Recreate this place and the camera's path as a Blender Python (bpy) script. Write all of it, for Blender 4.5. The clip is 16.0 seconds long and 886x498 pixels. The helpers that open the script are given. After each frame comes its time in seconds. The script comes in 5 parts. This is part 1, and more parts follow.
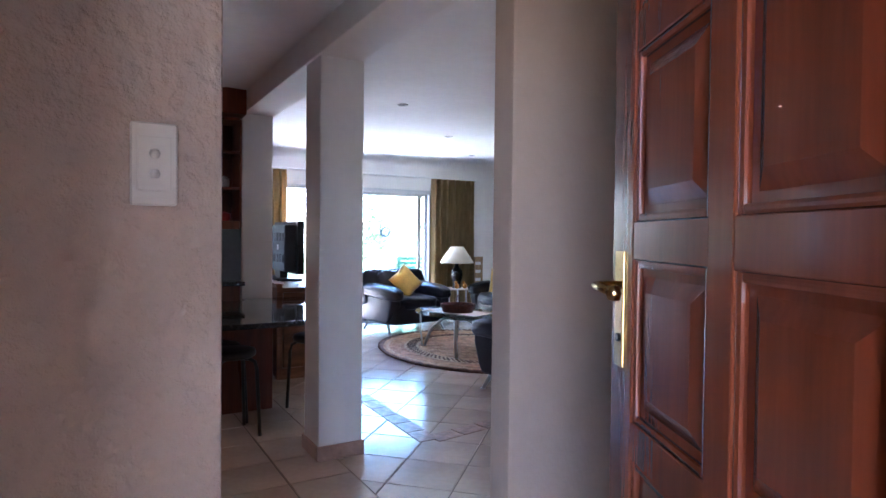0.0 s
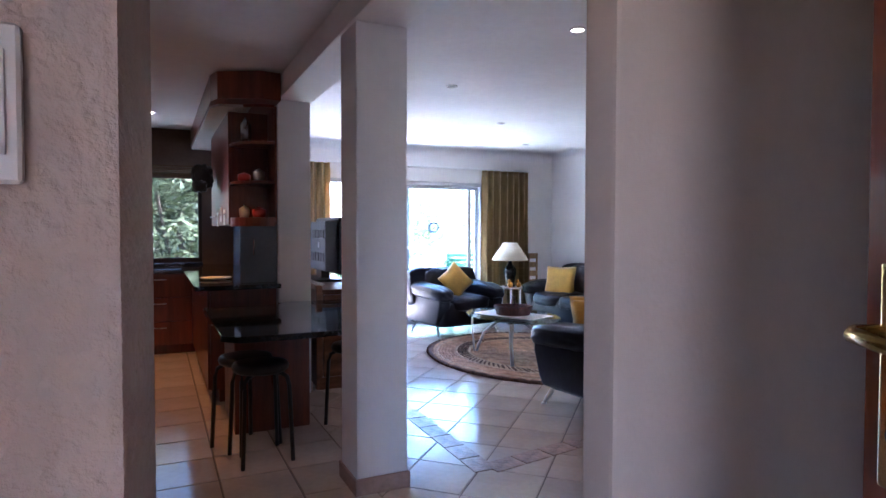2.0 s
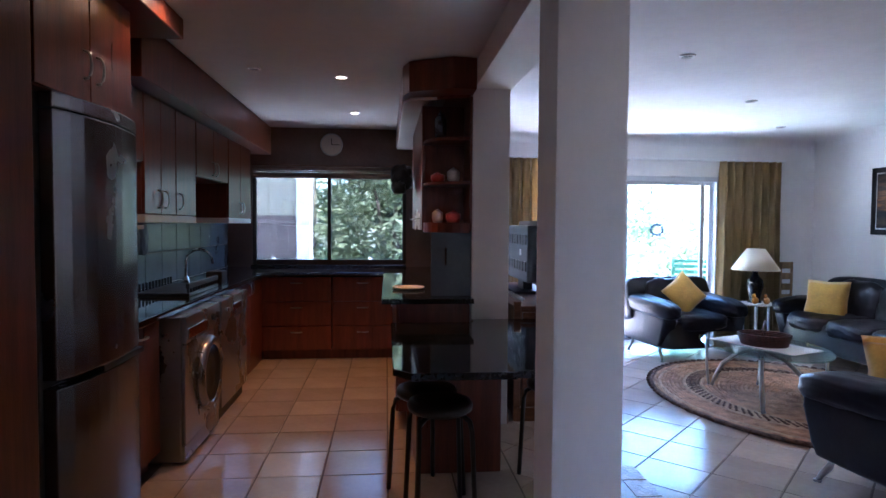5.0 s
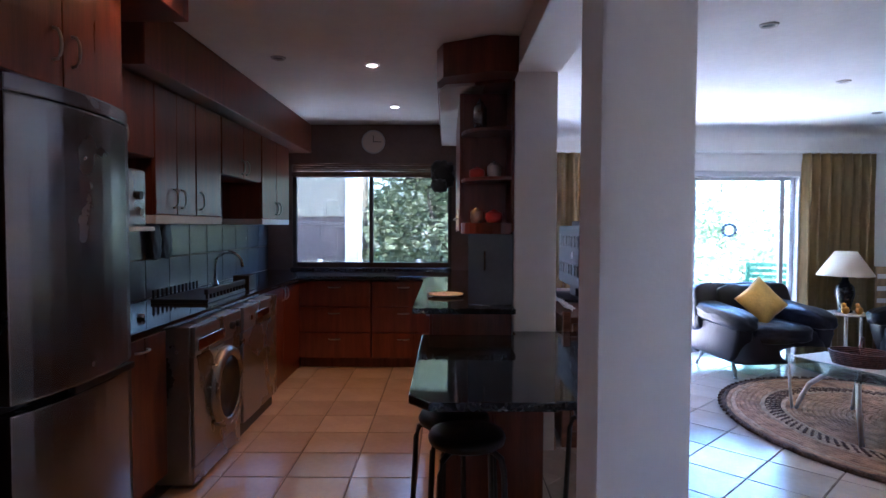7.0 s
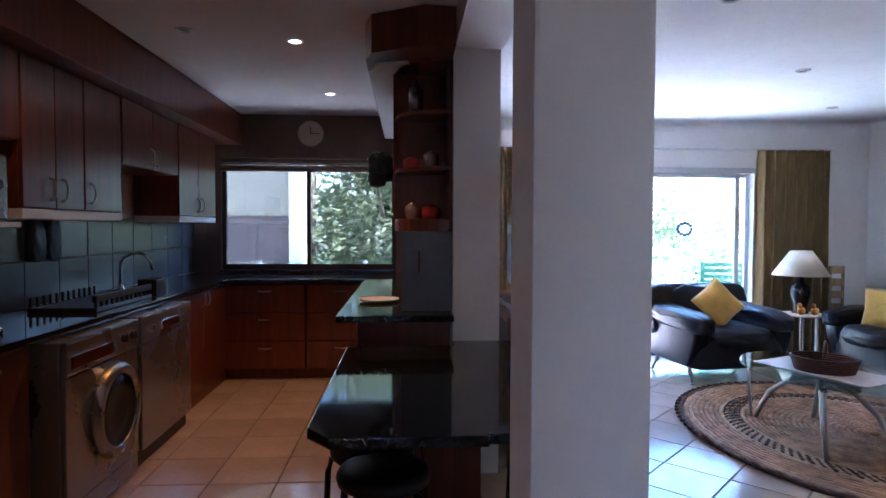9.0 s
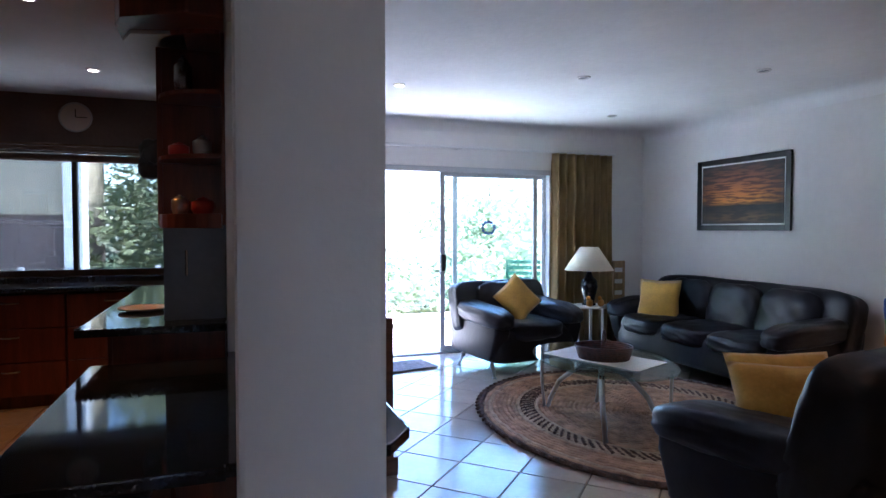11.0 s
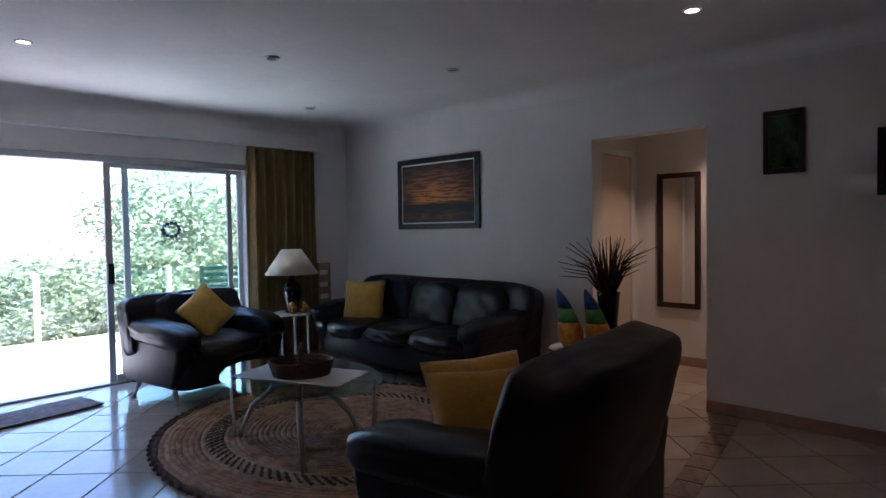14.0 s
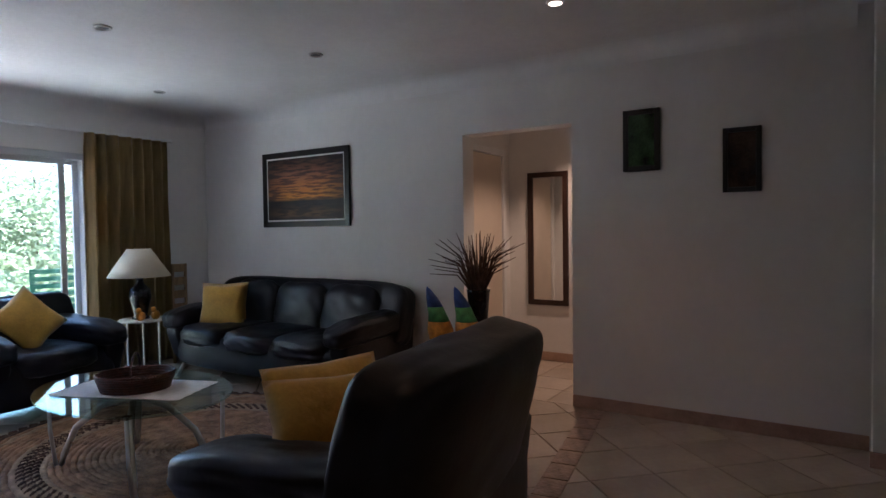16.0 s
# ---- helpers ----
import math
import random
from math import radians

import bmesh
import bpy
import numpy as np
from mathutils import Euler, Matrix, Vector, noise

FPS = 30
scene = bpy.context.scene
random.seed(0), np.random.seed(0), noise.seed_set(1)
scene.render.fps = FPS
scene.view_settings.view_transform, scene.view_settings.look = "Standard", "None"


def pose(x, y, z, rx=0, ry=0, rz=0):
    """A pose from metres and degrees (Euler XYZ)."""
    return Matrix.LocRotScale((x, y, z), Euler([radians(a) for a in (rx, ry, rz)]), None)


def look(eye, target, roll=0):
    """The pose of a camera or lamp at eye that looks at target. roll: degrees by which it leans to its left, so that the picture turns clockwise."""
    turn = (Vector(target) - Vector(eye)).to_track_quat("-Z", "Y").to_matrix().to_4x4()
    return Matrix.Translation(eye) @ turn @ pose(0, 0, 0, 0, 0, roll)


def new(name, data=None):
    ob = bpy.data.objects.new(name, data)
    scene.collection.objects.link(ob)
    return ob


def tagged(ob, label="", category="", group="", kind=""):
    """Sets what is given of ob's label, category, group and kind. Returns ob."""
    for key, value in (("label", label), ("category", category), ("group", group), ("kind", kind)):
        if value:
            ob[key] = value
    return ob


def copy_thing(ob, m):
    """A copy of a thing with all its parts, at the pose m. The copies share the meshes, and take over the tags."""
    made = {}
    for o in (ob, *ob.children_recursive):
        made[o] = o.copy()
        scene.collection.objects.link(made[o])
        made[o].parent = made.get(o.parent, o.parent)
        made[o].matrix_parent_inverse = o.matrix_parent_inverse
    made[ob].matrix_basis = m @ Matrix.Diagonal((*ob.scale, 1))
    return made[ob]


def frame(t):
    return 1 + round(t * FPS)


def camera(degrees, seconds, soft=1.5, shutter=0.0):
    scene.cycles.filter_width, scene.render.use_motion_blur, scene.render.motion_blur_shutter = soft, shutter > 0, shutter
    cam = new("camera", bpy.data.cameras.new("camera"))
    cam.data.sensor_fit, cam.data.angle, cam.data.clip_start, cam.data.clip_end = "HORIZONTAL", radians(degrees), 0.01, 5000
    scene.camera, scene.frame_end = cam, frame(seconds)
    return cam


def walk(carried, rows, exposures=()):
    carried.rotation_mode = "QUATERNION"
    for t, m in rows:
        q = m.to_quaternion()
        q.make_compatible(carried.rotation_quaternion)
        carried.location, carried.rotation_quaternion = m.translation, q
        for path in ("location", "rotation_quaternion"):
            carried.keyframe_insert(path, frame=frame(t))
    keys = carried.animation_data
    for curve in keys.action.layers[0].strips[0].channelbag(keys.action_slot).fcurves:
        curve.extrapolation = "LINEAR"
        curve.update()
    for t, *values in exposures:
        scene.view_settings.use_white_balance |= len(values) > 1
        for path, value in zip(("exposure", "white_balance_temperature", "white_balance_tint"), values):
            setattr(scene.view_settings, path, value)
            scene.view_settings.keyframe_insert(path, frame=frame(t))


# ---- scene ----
cam = camera(72.7, 16.0, soft=1.5)
PATH = [
    (0, (0.178, -0.197, 1.305), (1.183, 1.531, 1.262), 0.6),
    (0.5, (0.244, -0.071, 1.313), (1.242, 1.663, 1.263), 0.4),
    (1, (0.317, 0.05, 1.329), (1.282, 1.8, 1.271), 0.2),
    (1.5, (0.371, 0.175, 1.328), (1.289, 1.95, 1.268), 0.1),
    (2, (0.412, 0.298, 1.311), (1.274, 2.102, 1.251), 0.1),
    (2.5, (0.471, 0.409, 1.311), (1.262, 2.245, 1.246), 0.1),
    (3, (0.542, 0.543, 1.336), (1.232, 2.419, 1.27), 0.2),
    (3.5, (0.594, 0.683, 1.375), (1.145, 2.604, 1.302), 0.3),
    (4, (0.645, 0.773, 1.387), (1.041, 2.732, 1.312), 0.4),
    (4.5, (0.68, 0.882, 1.397), (0.95, 2.862, 1.321), 0.4),
    (5, (0.689, 0.999, 1.399), (0.877, 2.988, 1.319), 0.4),
    (7.5, (0.903, 1.522, 1.392), (0.882, 3.52, 1.316), 0.2),
    (8, (0.931, 1.624, 1.381), (0.913, 3.622, 1.306), 0.2),
    (10.5, (1.216, 2.037, 1.35), (1.761, 3.96, 1.284), 0.1),
    (11, (1.283, 2.034, 1.339), (1.958, 3.915, 1.274), 0.0),
    (11.5, (1.374, 2.081, 1.355), (2.208, 3.898, 1.286), -0.2),
    (12, (1.431, 2.205, 1.391), (2.45, 3.924, 1.315), -0.5),
    (12.5, (1.466, 2.303, 1.375), (2.626, 3.931, 1.304), -0.5),
    (13, (1.509, 2.343, 1.342), (2.782, 3.884, 1.276), -0.6),
    (13.5, (1.592, 2.358, 1.33), (2.955, 3.821, 1.264), -0.7),
    (14, (1.68, 2.381, 1.327), (3.125, 3.763, 1.26), -0.9),
    (14.5, (1.754, 2.4, 1.317), (3.266, 3.708, 1.251), -0.9),
    (15, (1.815, 2.409, 1.316), (3.387, 3.643, 1.246), -0.9),
    (15.5, (1.871, 2.412, 1.287), (3.502, 3.568, 1.224), -0.8),
    (16, (1.918, 2.424, 1.275), (3.6, 3.505, 1.213), -0.8),
]
EXPOSURES = [(0.0, 4.95, 5150, 23), (2.5, 4.8, 5050, 27), (4.0, 4.6, 4900, 24), (8.0, 4.65, 4950, 26), (11.0, 3.95, 5100, 21), (12.5, 3.3, 5300, 22), (14.0, 2.65, 5400, 22), (15.0, 2.8, 5500, 21), (16.0, 3.2, 5600, 21)]
walk(cam, [(t, look(eye, target, roll)) for t, eye, target, roll in PATH], EXPOSURES)

# ---- light ----
world = bpy.data.worlds.new("sky")
scene.world = world
world.use_nodes = True
wn = world.node_tree
sky = wn.nodes.new("ShaderNodeTexSky")
sky.sky_type, sky.sun_disc = "NISHITA", False
sky.sun_elevation, sky.sun_rotation = radians(62), radians(95)
wn.links.new(sky.outputs[0], wn.nodes["Background"].inputs[0])
wn.nodes["Background"].inputs[1].default_value = 0.15
sun_data = bpy.data.lights.new("sun", "SUN")
sun_data.energy, sun_data.angle, sun_data.color = 5.0, radians(0.5), (1.0, 0.95, 0.87)
sun = new("sun", sun_data)
sun.matrix_world = look((0, 0, 0), (-math.cos(radians(62)) * math.sin(radians(95)), -math.cos(radians(62)) * math.cos(radians(95)), -math.sin(radians(62))))


# ---- materials ----
def material(name, color, rough=0.5, metal=0.0, vary=0.12, scale=6.0, bump=0.0, bump_scale=60.0, coat=0.0, stretch=None, dark=None, spec=0.5, island=False, sheen=0.0, depth=0.01):
    """A surface with a base colour varied at two scales, and relief."""
    m = bpy.data.materials.new(name)
    m.use_nodes = True
    nt = m.node_tree
    b = nt.nodes["Principled BSDF"]
    tc = nt.nodes.new("ShaderNodeTexCoord")
    src = tc.outputs["Object"]
    if stretch:
        mp = nt.nodes.new("ShaderNodeMapping")
        mp.inputs["Scale"].default_value = stretch
        nt.links.new(src, mp.inputs[0])
        src = mp.outputs[0]
    n1 = nt.nodes.new("ShaderNodeTexNoise")
    n1.inputs["Scale"].default_value, n1.inputs["Detail"].default_value = scale, 6
    n2 = nt.nodes.new("ShaderNodeTexNoise")
    n2.inputs["Scale"].default_value, n2.inputs["Detail"].default_value = scale * 9, 3
    for n in (n1, n2):
        nt.links.new(src, n.inputs["Vector"])
    add = nt.nodes.new("ShaderNodeMath")
    add.operation = "MULTIPLY_ADD"
    add.inputs[1].default_value = 0.4
    nt.links.new(n2.outputs["Fac"], add.inputs[0])
    nt.links.new(n1.outputs["Fac"], add.inputs[2])
    ramp = nt.nodes.new("ShaderNodeValToRGB")
    lo = dark or tuple(c * (1 - 2 * vary) for c in color)
    hi = color if dark else tuple(min(1, c * (1 + vary)) for c in color)
    ramp.color_ramp.elements[0].position, ramp.color_ramp.elements[1].position = 0.45, 0.95
    ramp.color_ramp.elements[0].color, ramp.color_ramp.elements[1].color = (*lo, 1), (*hi, 1)
    nt.links.new(add.outputs[0], ramp.inputs[0])
    out = ramp.outputs[0]
    if island:
        oi = nt.nodes.new("ShaderNodeObjectInfo")
        hsv = nt.nodes.new("ShaderNodeHueSaturation")
        mr = nt.nodes.new("ShaderNodeMapRange")
        mr.inputs["To Min"].default_value, mr.inputs["To Max"].default_value = 0.88, 1.1
        nt.links.new(oi.outputs["Random"], mr.inputs["Value"])
        nt.links.new(mr.outputs[0], hsv.inputs["Value"])
        nt.links.new(out, hsv.inputs["Color"])
        out = hsv.outputs[0]
    nt.links.new(out, b.inputs["Base Color"])
    rr = nt.nodes.new("ShaderNodeMapRange")
    rr.inputs["To Min"].default_value, rr.inputs["To Max"].default_value = max(0.02, rough * 0.8), min(1, rough * 1.2)
    nt.links.new(n1.outputs["Fac"], rr.inputs["Value"])
    nt.links.new(rr.outputs[0], b.inputs["Roughness"])
    b.inputs["Metallic"].default_value = metal
    b.inputs["Coat Weight"].default_value = coat
    b.inputs["Specular IOR Level"].default_value = spec
    b.inputs["Sheen Weight"].default_value = sheen
    if bump:
        n3 = nt.nodes.new("ShaderNodeTexNoise")
        n3.inputs["Scale"].default_value, n3.inputs["Detail"].default_value = bump_scale, 4
        nt.links.new(src, n3.inputs["Vector"])
        bp = nt.nodes.new("ShaderNodeBump")
        bp.inputs["Strength"].default_value, bp.inputs["Distance"].default_value = bump, depth
        nt.links.new(n3.outputs["Fac"], bp.inputs["Height"])
        nt.links.new(bp.outputs[0], b.inputs["Normal"])
    return m


def glass(name, tint=(0.95, 1.0, 0.98), rough=0.0):
    """Clear pane: seen through, with gloss by angle."""
    m = bpy.data.materials.new(name)
    m.use_nodes = True
    nt = m.node_tree
    nt.nodes.remove(nt.nodes["Principled BSDF"])
    tr = nt.nodes.new("ShaderNodeBsdfTransparent")
    gl = nt.nodes.new("ShaderNodeBsdfGlossy")
    fr = nt.nodes.new("ShaderNodeLayerWeight")
    fr.inputs["Blend"].default_value = 0.5
    steep = nt.nodes.new("ShaderNodeMath")
    steep.operation = "POWER"
    steep.inputs[1].default_value = 4.0
    nt.links.new(fr.outputs["Facing"], steep.inputs[0])
    gloss = nt.nodes.new("ShaderNodeMath")
    gloss.operation = "MULTIPLY_ADD"
    gloss.inputs[1].default_value, gloss.inputs[2].default_value = 0.8, 0.04
    nt.links.new(steep.outputs[0], gloss.inputs[0])
    mx = nt.nodes.new("ShaderNodeMixShader")
    tr.inputs[0].default_value = (*tint, 1)
    gl.inputs["Roughness"].default_value = rough
    nt.links.new(gloss.outputs[0], mx.inputs[0])
    nt.links.new(tr.outputs[0], mx.inputs[1])
    nt.links.new(gl.outputs[0], mx.inputs[2])
    nt.links.new(mx.outputs[0], nt.nodes["Material Output"].inputs[0])
    return m


def glow(name, color, power):
    m = bpy.data.materials.new(name)
    m.use_nodes = True
    b = m.node_tree.nodes["Principled BSDF"]
    b.inputs["Emission Color"].default_value = (*color, 1)
    b.inputs["Emission Strength"].default_value = power
    return m


def foliage(name, color, through_color):
    """Thin leaf: gloss on its face, and light that passes through it."""
    m = material(name, color, 0.5, vary=0.35, scale=2.0)
    nt = m.node_tree
    tl = nt.nodes.new("ShaderNodeBsdfTranslucent")
    tl.inputs[0].default_value = (*through_color, 1)
    mx = nt.nodes.new("ShaderNodeMixShader")
    mx.inputs[0].default_value = 0.5
    nt.links.new(nt.nodes["Principled BSDF"].outputs[0], mx.inputs[1])
    nt.links.new(tl.outputs[0], mx.inputs[2])
    nt.links.new(mx.outputs[0], nt.nodes["Material Output"].inputs[0])
    return m


M = {
    "plaster": material("plaster", (0.80, 0.78, 0.76), 0.85, vary=0.03, scale=2, bump=0.12, bump_scale=55),
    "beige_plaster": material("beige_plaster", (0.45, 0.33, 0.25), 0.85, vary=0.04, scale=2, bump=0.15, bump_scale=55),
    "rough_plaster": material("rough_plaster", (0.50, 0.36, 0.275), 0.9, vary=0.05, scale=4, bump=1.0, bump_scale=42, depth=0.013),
    "ceiling": material("ceiling", (0.80, 0.79, 0.78), 0.9, vary=0.04, scale=1.5, bump=0.3, bump_scale=30),
    "tile": material("tile", (0.54, 0.45, 0.37), 0.14, vary=0.08, scale=3, bump=0.03, bump_scale=30, island=True),
    "grout": material("grout", (0.16, 0.13, 0.11), 0.9, vary=0.2, scale=20),
    "band": material("band", (0.34, 0.22, 0.16), 0.35, vary=0.35, scale=16, bump=0.5, bump_scale=45),
    "skirting": material("skirting", (0.42, 0.27, 0.20), 0.4, vary=0.15, scale=8),
    "cherry": material("cherry", (0.17, 0.042, 0.020), 0.3, vary=0.25, scale=3, stretch=(7, 7, 0.6), bump=0.05, bump_scale=20),
    "door_wood": material("door_wood", (0.21, 0.045, 0.016), 0.24, coat=0.25, vary=0.14, scale=2, stretch=(6, 6, 0.5), bump=0.03, bump_scale=18),
    "cabinet_wood": material("cabinet_wood", (0.24, 0.10, 0.05), 0.4, vary=0.3, scale=3, stretch=(1, 6, 6), bump=0.05, bump_scale=20),
    "light_wood": material("light_wood", (0.36, 0.24, 0.12), 0.6, vary=0.2, stretch=(6, 6, 1)),
    "granite": material("granite", (0.020, 0.021, 0.024), 0.06, vary=0.3, scale=60, dark=(0.008, 0.008, 0.009)),
    "splash": material("splash", (0.10, 0.115, 0.13), 0.25, vary=0.1, scale=4),
    "steel": material("steel", (0.25, 0.25, 0.26), 0.26, metal=0.9, vary=0.05, scale=4),
    "silver_paint": material("silver_paint", (0.36, 0.355, 0.35), 0.28, metal=0.8, vary=0.05, scale=4),
    "chrome": material("chrome", (0.75, 0.75, 0.76), 0.12, metal=1.0, vary=0.03),
    "nickel": material("nickel", (0.55, 0.53, 0.50), 0.3, metal=1.0, vary=0.08, scale=12),
    "brass": material("brass", (0.62, 0.42, 0.16), 0.22, metal=1.0, vary=0.2, scale=25),
    "leather": material("leather", (0.008, 0.009, 0.015), 0.38, vary=0.25, scale=9, bump=0.22, bump_scale=14, spec=0.4),
    "yellow": material("yellow", (0.62, 0.36, 0.055), 0.8, vary=0.14, scale=7, bump=0.35, bump_scale=22, sheen=0.3),
    "cream_edge": material("cream_edge", (0.62, 0.50, 0.30), 0.85, vary=0.1, scale=10, bump=0.3, bump_scale=60),
    "curtain": material("curtain", (0.46, 0.31, 0.13), 0.75, vary=0.16, scale=4, stretch=(6, 6, 0.8), bump=0.15, bump_scale=70, sheen=0.2),
    "white_paint": material("white_paint", (0.80, 0.80, 0.80), 0.4, vary=0.03),
    "white_plastic": material("white_plastic", (0.66, 0.56, 0.46), 0.4, vary=0.03),
    "black_plastic": material("black_plastic", (0.018, 0.019, 0.021), 0.4, vary=0.2),
    "grey_plastic": material("grey_plastic", (0.09, 0.10, 0.11), 0.5, vary=0.15),
    "black_metal": material("black_metal", (0.012, 0.012, 0.013), 0.35, vary=0.2),
    "vinyl": material("vinyl", (0.012, 0.012, 0.014), 0.35, vary=0.2, scale=8, bump=0.1, bump_scale=90),
    "braid": material("braid", (0.48, 0.28, 0.155), 0.95, vary=0.3, scale=14, bump=0.9, bump_scale=120),
    "braid_dark": material("braid_dark", (0.14, 0.08, 0.05), 0.95, vary=0.4, scale=20, bump=0.9, bump_scale=120),
    "braid_light": material("braid_light", (0.52, 0.36, 0.22), 0.95, vary=0.25, scale=20, bump=0.9, bump_scale=120),
    "wicker": material("wicker", (0.10, 0.030, 0.018), 0.5, vary=0.4, scale=30, bump=0.8, bump_scale=90),
    "doily": material("doily", (0.75, 0.74, 0.74), 0.9, vary=0.06, scale=30, bump=0.4, bump_scale=140),
    "shade": material("shade", (0.80, 0.72, 0.58), 0.85, vary=0.04, scale=5),
    "ceramic_dark": material("ceramic_dark", (0.02, 0.018, 0.022), 0.25, vary=0.4, scale=20),
    "mirror": material("mirror", (0.88, 0.9, 0.9), 0.02, metal=1.0, vary=0.0),
    "frame_black": material("frame_black", (0.014, 0.012, 0.012), 0.3, vary=0.2),
    "frame_brown": material("frame_brown", (0.040, 0.018, 0.012), 0.35, vary=0.3, stretch=(6, 6, 1)),
    "reed": material("reed", (0.11, 0.060, 0.045), 0.9, vary=0.4, scale=20),
    "terrace": material("terrace", (0.58, 0.55, 0.51), 0.7, vary=0.08, scale=3),
    "leaf": foliage("leaf", (0.16, 0.19, 0.10), (0.34, 0.38, 0.23)),
    "leaf_pale": foliage("leaf_pale", (0.20, 0.22, 0.12), (0.42, 0.45, 0.26)),
    "bark": material("bark", (0.12, 0.09, 0.07), 0.9, vary=0.3, scale=6, bump=0.6),
    "neighbour": material("neighbour", (0.42, 0.35, 0.24), 0.85, vary=0.08, scale=3),
    "neighbour_dark": material("neighbour_dark", (0.17, 0.12, 0.10), 0.85, vary=0.12, scale=4),
    "grass": material("grass", (0.07, 0.10, 0.03), 0.9, vary=0.4, scale=0.5),
    "blind": material("blind", (0.16, 0.085, 0.05), 0.5, vary=0.3, scale=12, stretch=(1, 10, 10)),
    "alu": material("alu", (0.62, 0.63, 0.66), 0.35, metal=0.3, vary=0.04),
    "bronze_frame": material("bronze_frame", (0.045, 0.035, 0.03), 0.4, vary=0.2),
    "mat": material("mat", (0.20, 0.16, 0.15), 0.95, vary=0.3, scale=25, bump=0.6, bump_scale=90),
    "red": material("red", (0.45, 0.03, 0.02), 0.3, vary=0.1),
    "orange": material("orange", (0.65, 0.26, 0.02), 0.5, vary=0.2, scale=30),
    "blue": material("blue", (0.05, 0.12, 0.45), 0.5, vary=0.2, scale=30),
    "green": material("green", (0.10, 0.35, 0.10), 0.5, vary=0.2, scale=30),
    "green_plastic": material("green_plastic", (0.02, 0.09, 0.05), 0.45, vary=0.1),
    "glass": glass("glass"),
    "glass_tinted": glass("glass_tinted", (0.42, 0.44, 0.43)),
    "glass_green": glass("glass_green", (0.80, 0.93, 0.90)),
    "bulb": glow("bulb", (1.0, 0.80, 0.55), 4.0),
}


# ---- mesh tools ----
def mesh_of(name, bm, mat, smooth=False):
    me = bpy.data.meshes.new(name)
    bmesh.ops.recalc_face_normals(bm, faces=bm.faces)
    bm.to_mesh(me)
    bm.free()
    for m in (mat if isinstance(mat, (list, tuple)) else [mat]):
        me.materials.append(M[m])
    if smooth:
        me.polygons.foreach_set("use_smooth", [True] * len(me.polygons))
    return me


def part(name, bm, mat, parent=None, label="", smooth=False):
    """Links a bmesh as one mesh object under a thing or a part."""
    ob = new(name, mesh_of(name, bm, mat, smooth))
    ob.parent = parent
    if label:
        tagged(ob, label)
    return ob


def thing(name, label, category, m=None, group="", kind=""):
    ob = new(name)
    ob.empty_display_size = 0.1
    if m is not None:
        ob.matrix_basis = m
    return tagged(ob, label, category, group, kind)


def box(x0, y0, z0, x1, y1, z1, bevel=0.0, seg=2, bm=None):
    """A box between two corners, with bevelled edges, in a new or given bmesh."""
    b = bmesh.new()
    bmesh.ops.create_cube(b, size=1)
    for v in b.verts:
        v.co = Vector(((x0 + x1) / 2 + v.co.x * (x1 - x0), (y0 + y1) / 2 + v.co.y * (y1 - y0), (z0 + z1) / 2 + v.co.z * (z1 - z0)))
    if bevel:
        bmesh.ops.bevel(b, geom=b.edges[:], offset=bevel, segments=seg, affect="EDGES", profile=0.7)
    return merge(bm, b)


def merge(bm, b):
    if bm is None:
        return b
    me = bpy.data.meshes.new("tmp")
    b.to_mesh(me)
    b.free()
    bm.from_mesh(me)
    bpy.data.meshes.remove(me)
    return bm


def tube(points, r, sides=8, bm=None, r_end=None, caps=True):
    """A round bar along points, tapering to r_end."""
    b = bmesh.new()
    pts = [Vector(p) for p in points]
    rings = []
    for i, p in enumerate(pts):
        d = (pts[min(i + 1, len(pts) - 1)] - pts[max(i - 1, 0)]).normalized()
        up = Vector((0, 0, 1)) if abs(d.z) < 0.9 else Vector((1, 0, 0))
        a = d.cross(up).normalized()
        c = d.cross(a)
        k = r if r_end is None else r + (r_end - r) * i / (len(pts) - 1)
        rings.append([b.verts.new(p + k * (math.cos(2 * math.pi * j / sides) * a + math.sin(2 * math.pi * j / sides) * c)) for j in range(sides)])
    for q, s in zip(rings, rings[1:]):
        for j in range(sides):
            b.faces.new((q[j], q[(j + 1) % sides], s[(j + 1) % sides], s[j]))
    if caps:
        b.faces.new(rings[0])
        b.faces.new(rings[-1])
    return merge(bm, b)


def lathe(profile, sides=24, at=(0, 0, 0), bm=None, sx=1.0, sy=1.0):
    """A turned shape from (radius, height) pairs."""
    b = bmesh.new()
    rings = []
    for r, z in profile:
        rings.append([b.verts.new((at[0] + sx * max(r, 1e-4) * math.cos(2 * math.pi * j / sides), at[1] + sy * max(r, 1e-4) * math.sin(2 * math.pi * j / sides), at[2] + z)) for j in range(sides)])
    for q, s in zip(rings, rings[1:]):
        for j in range(sides):
            b.faces.new((q[j], q[(j + 1) % sides], s[(j + 1) % sides], s[j]))
    b.faces.new(rings[0])
    b.faces.new(rings[-1])
    return merge(bm, b)


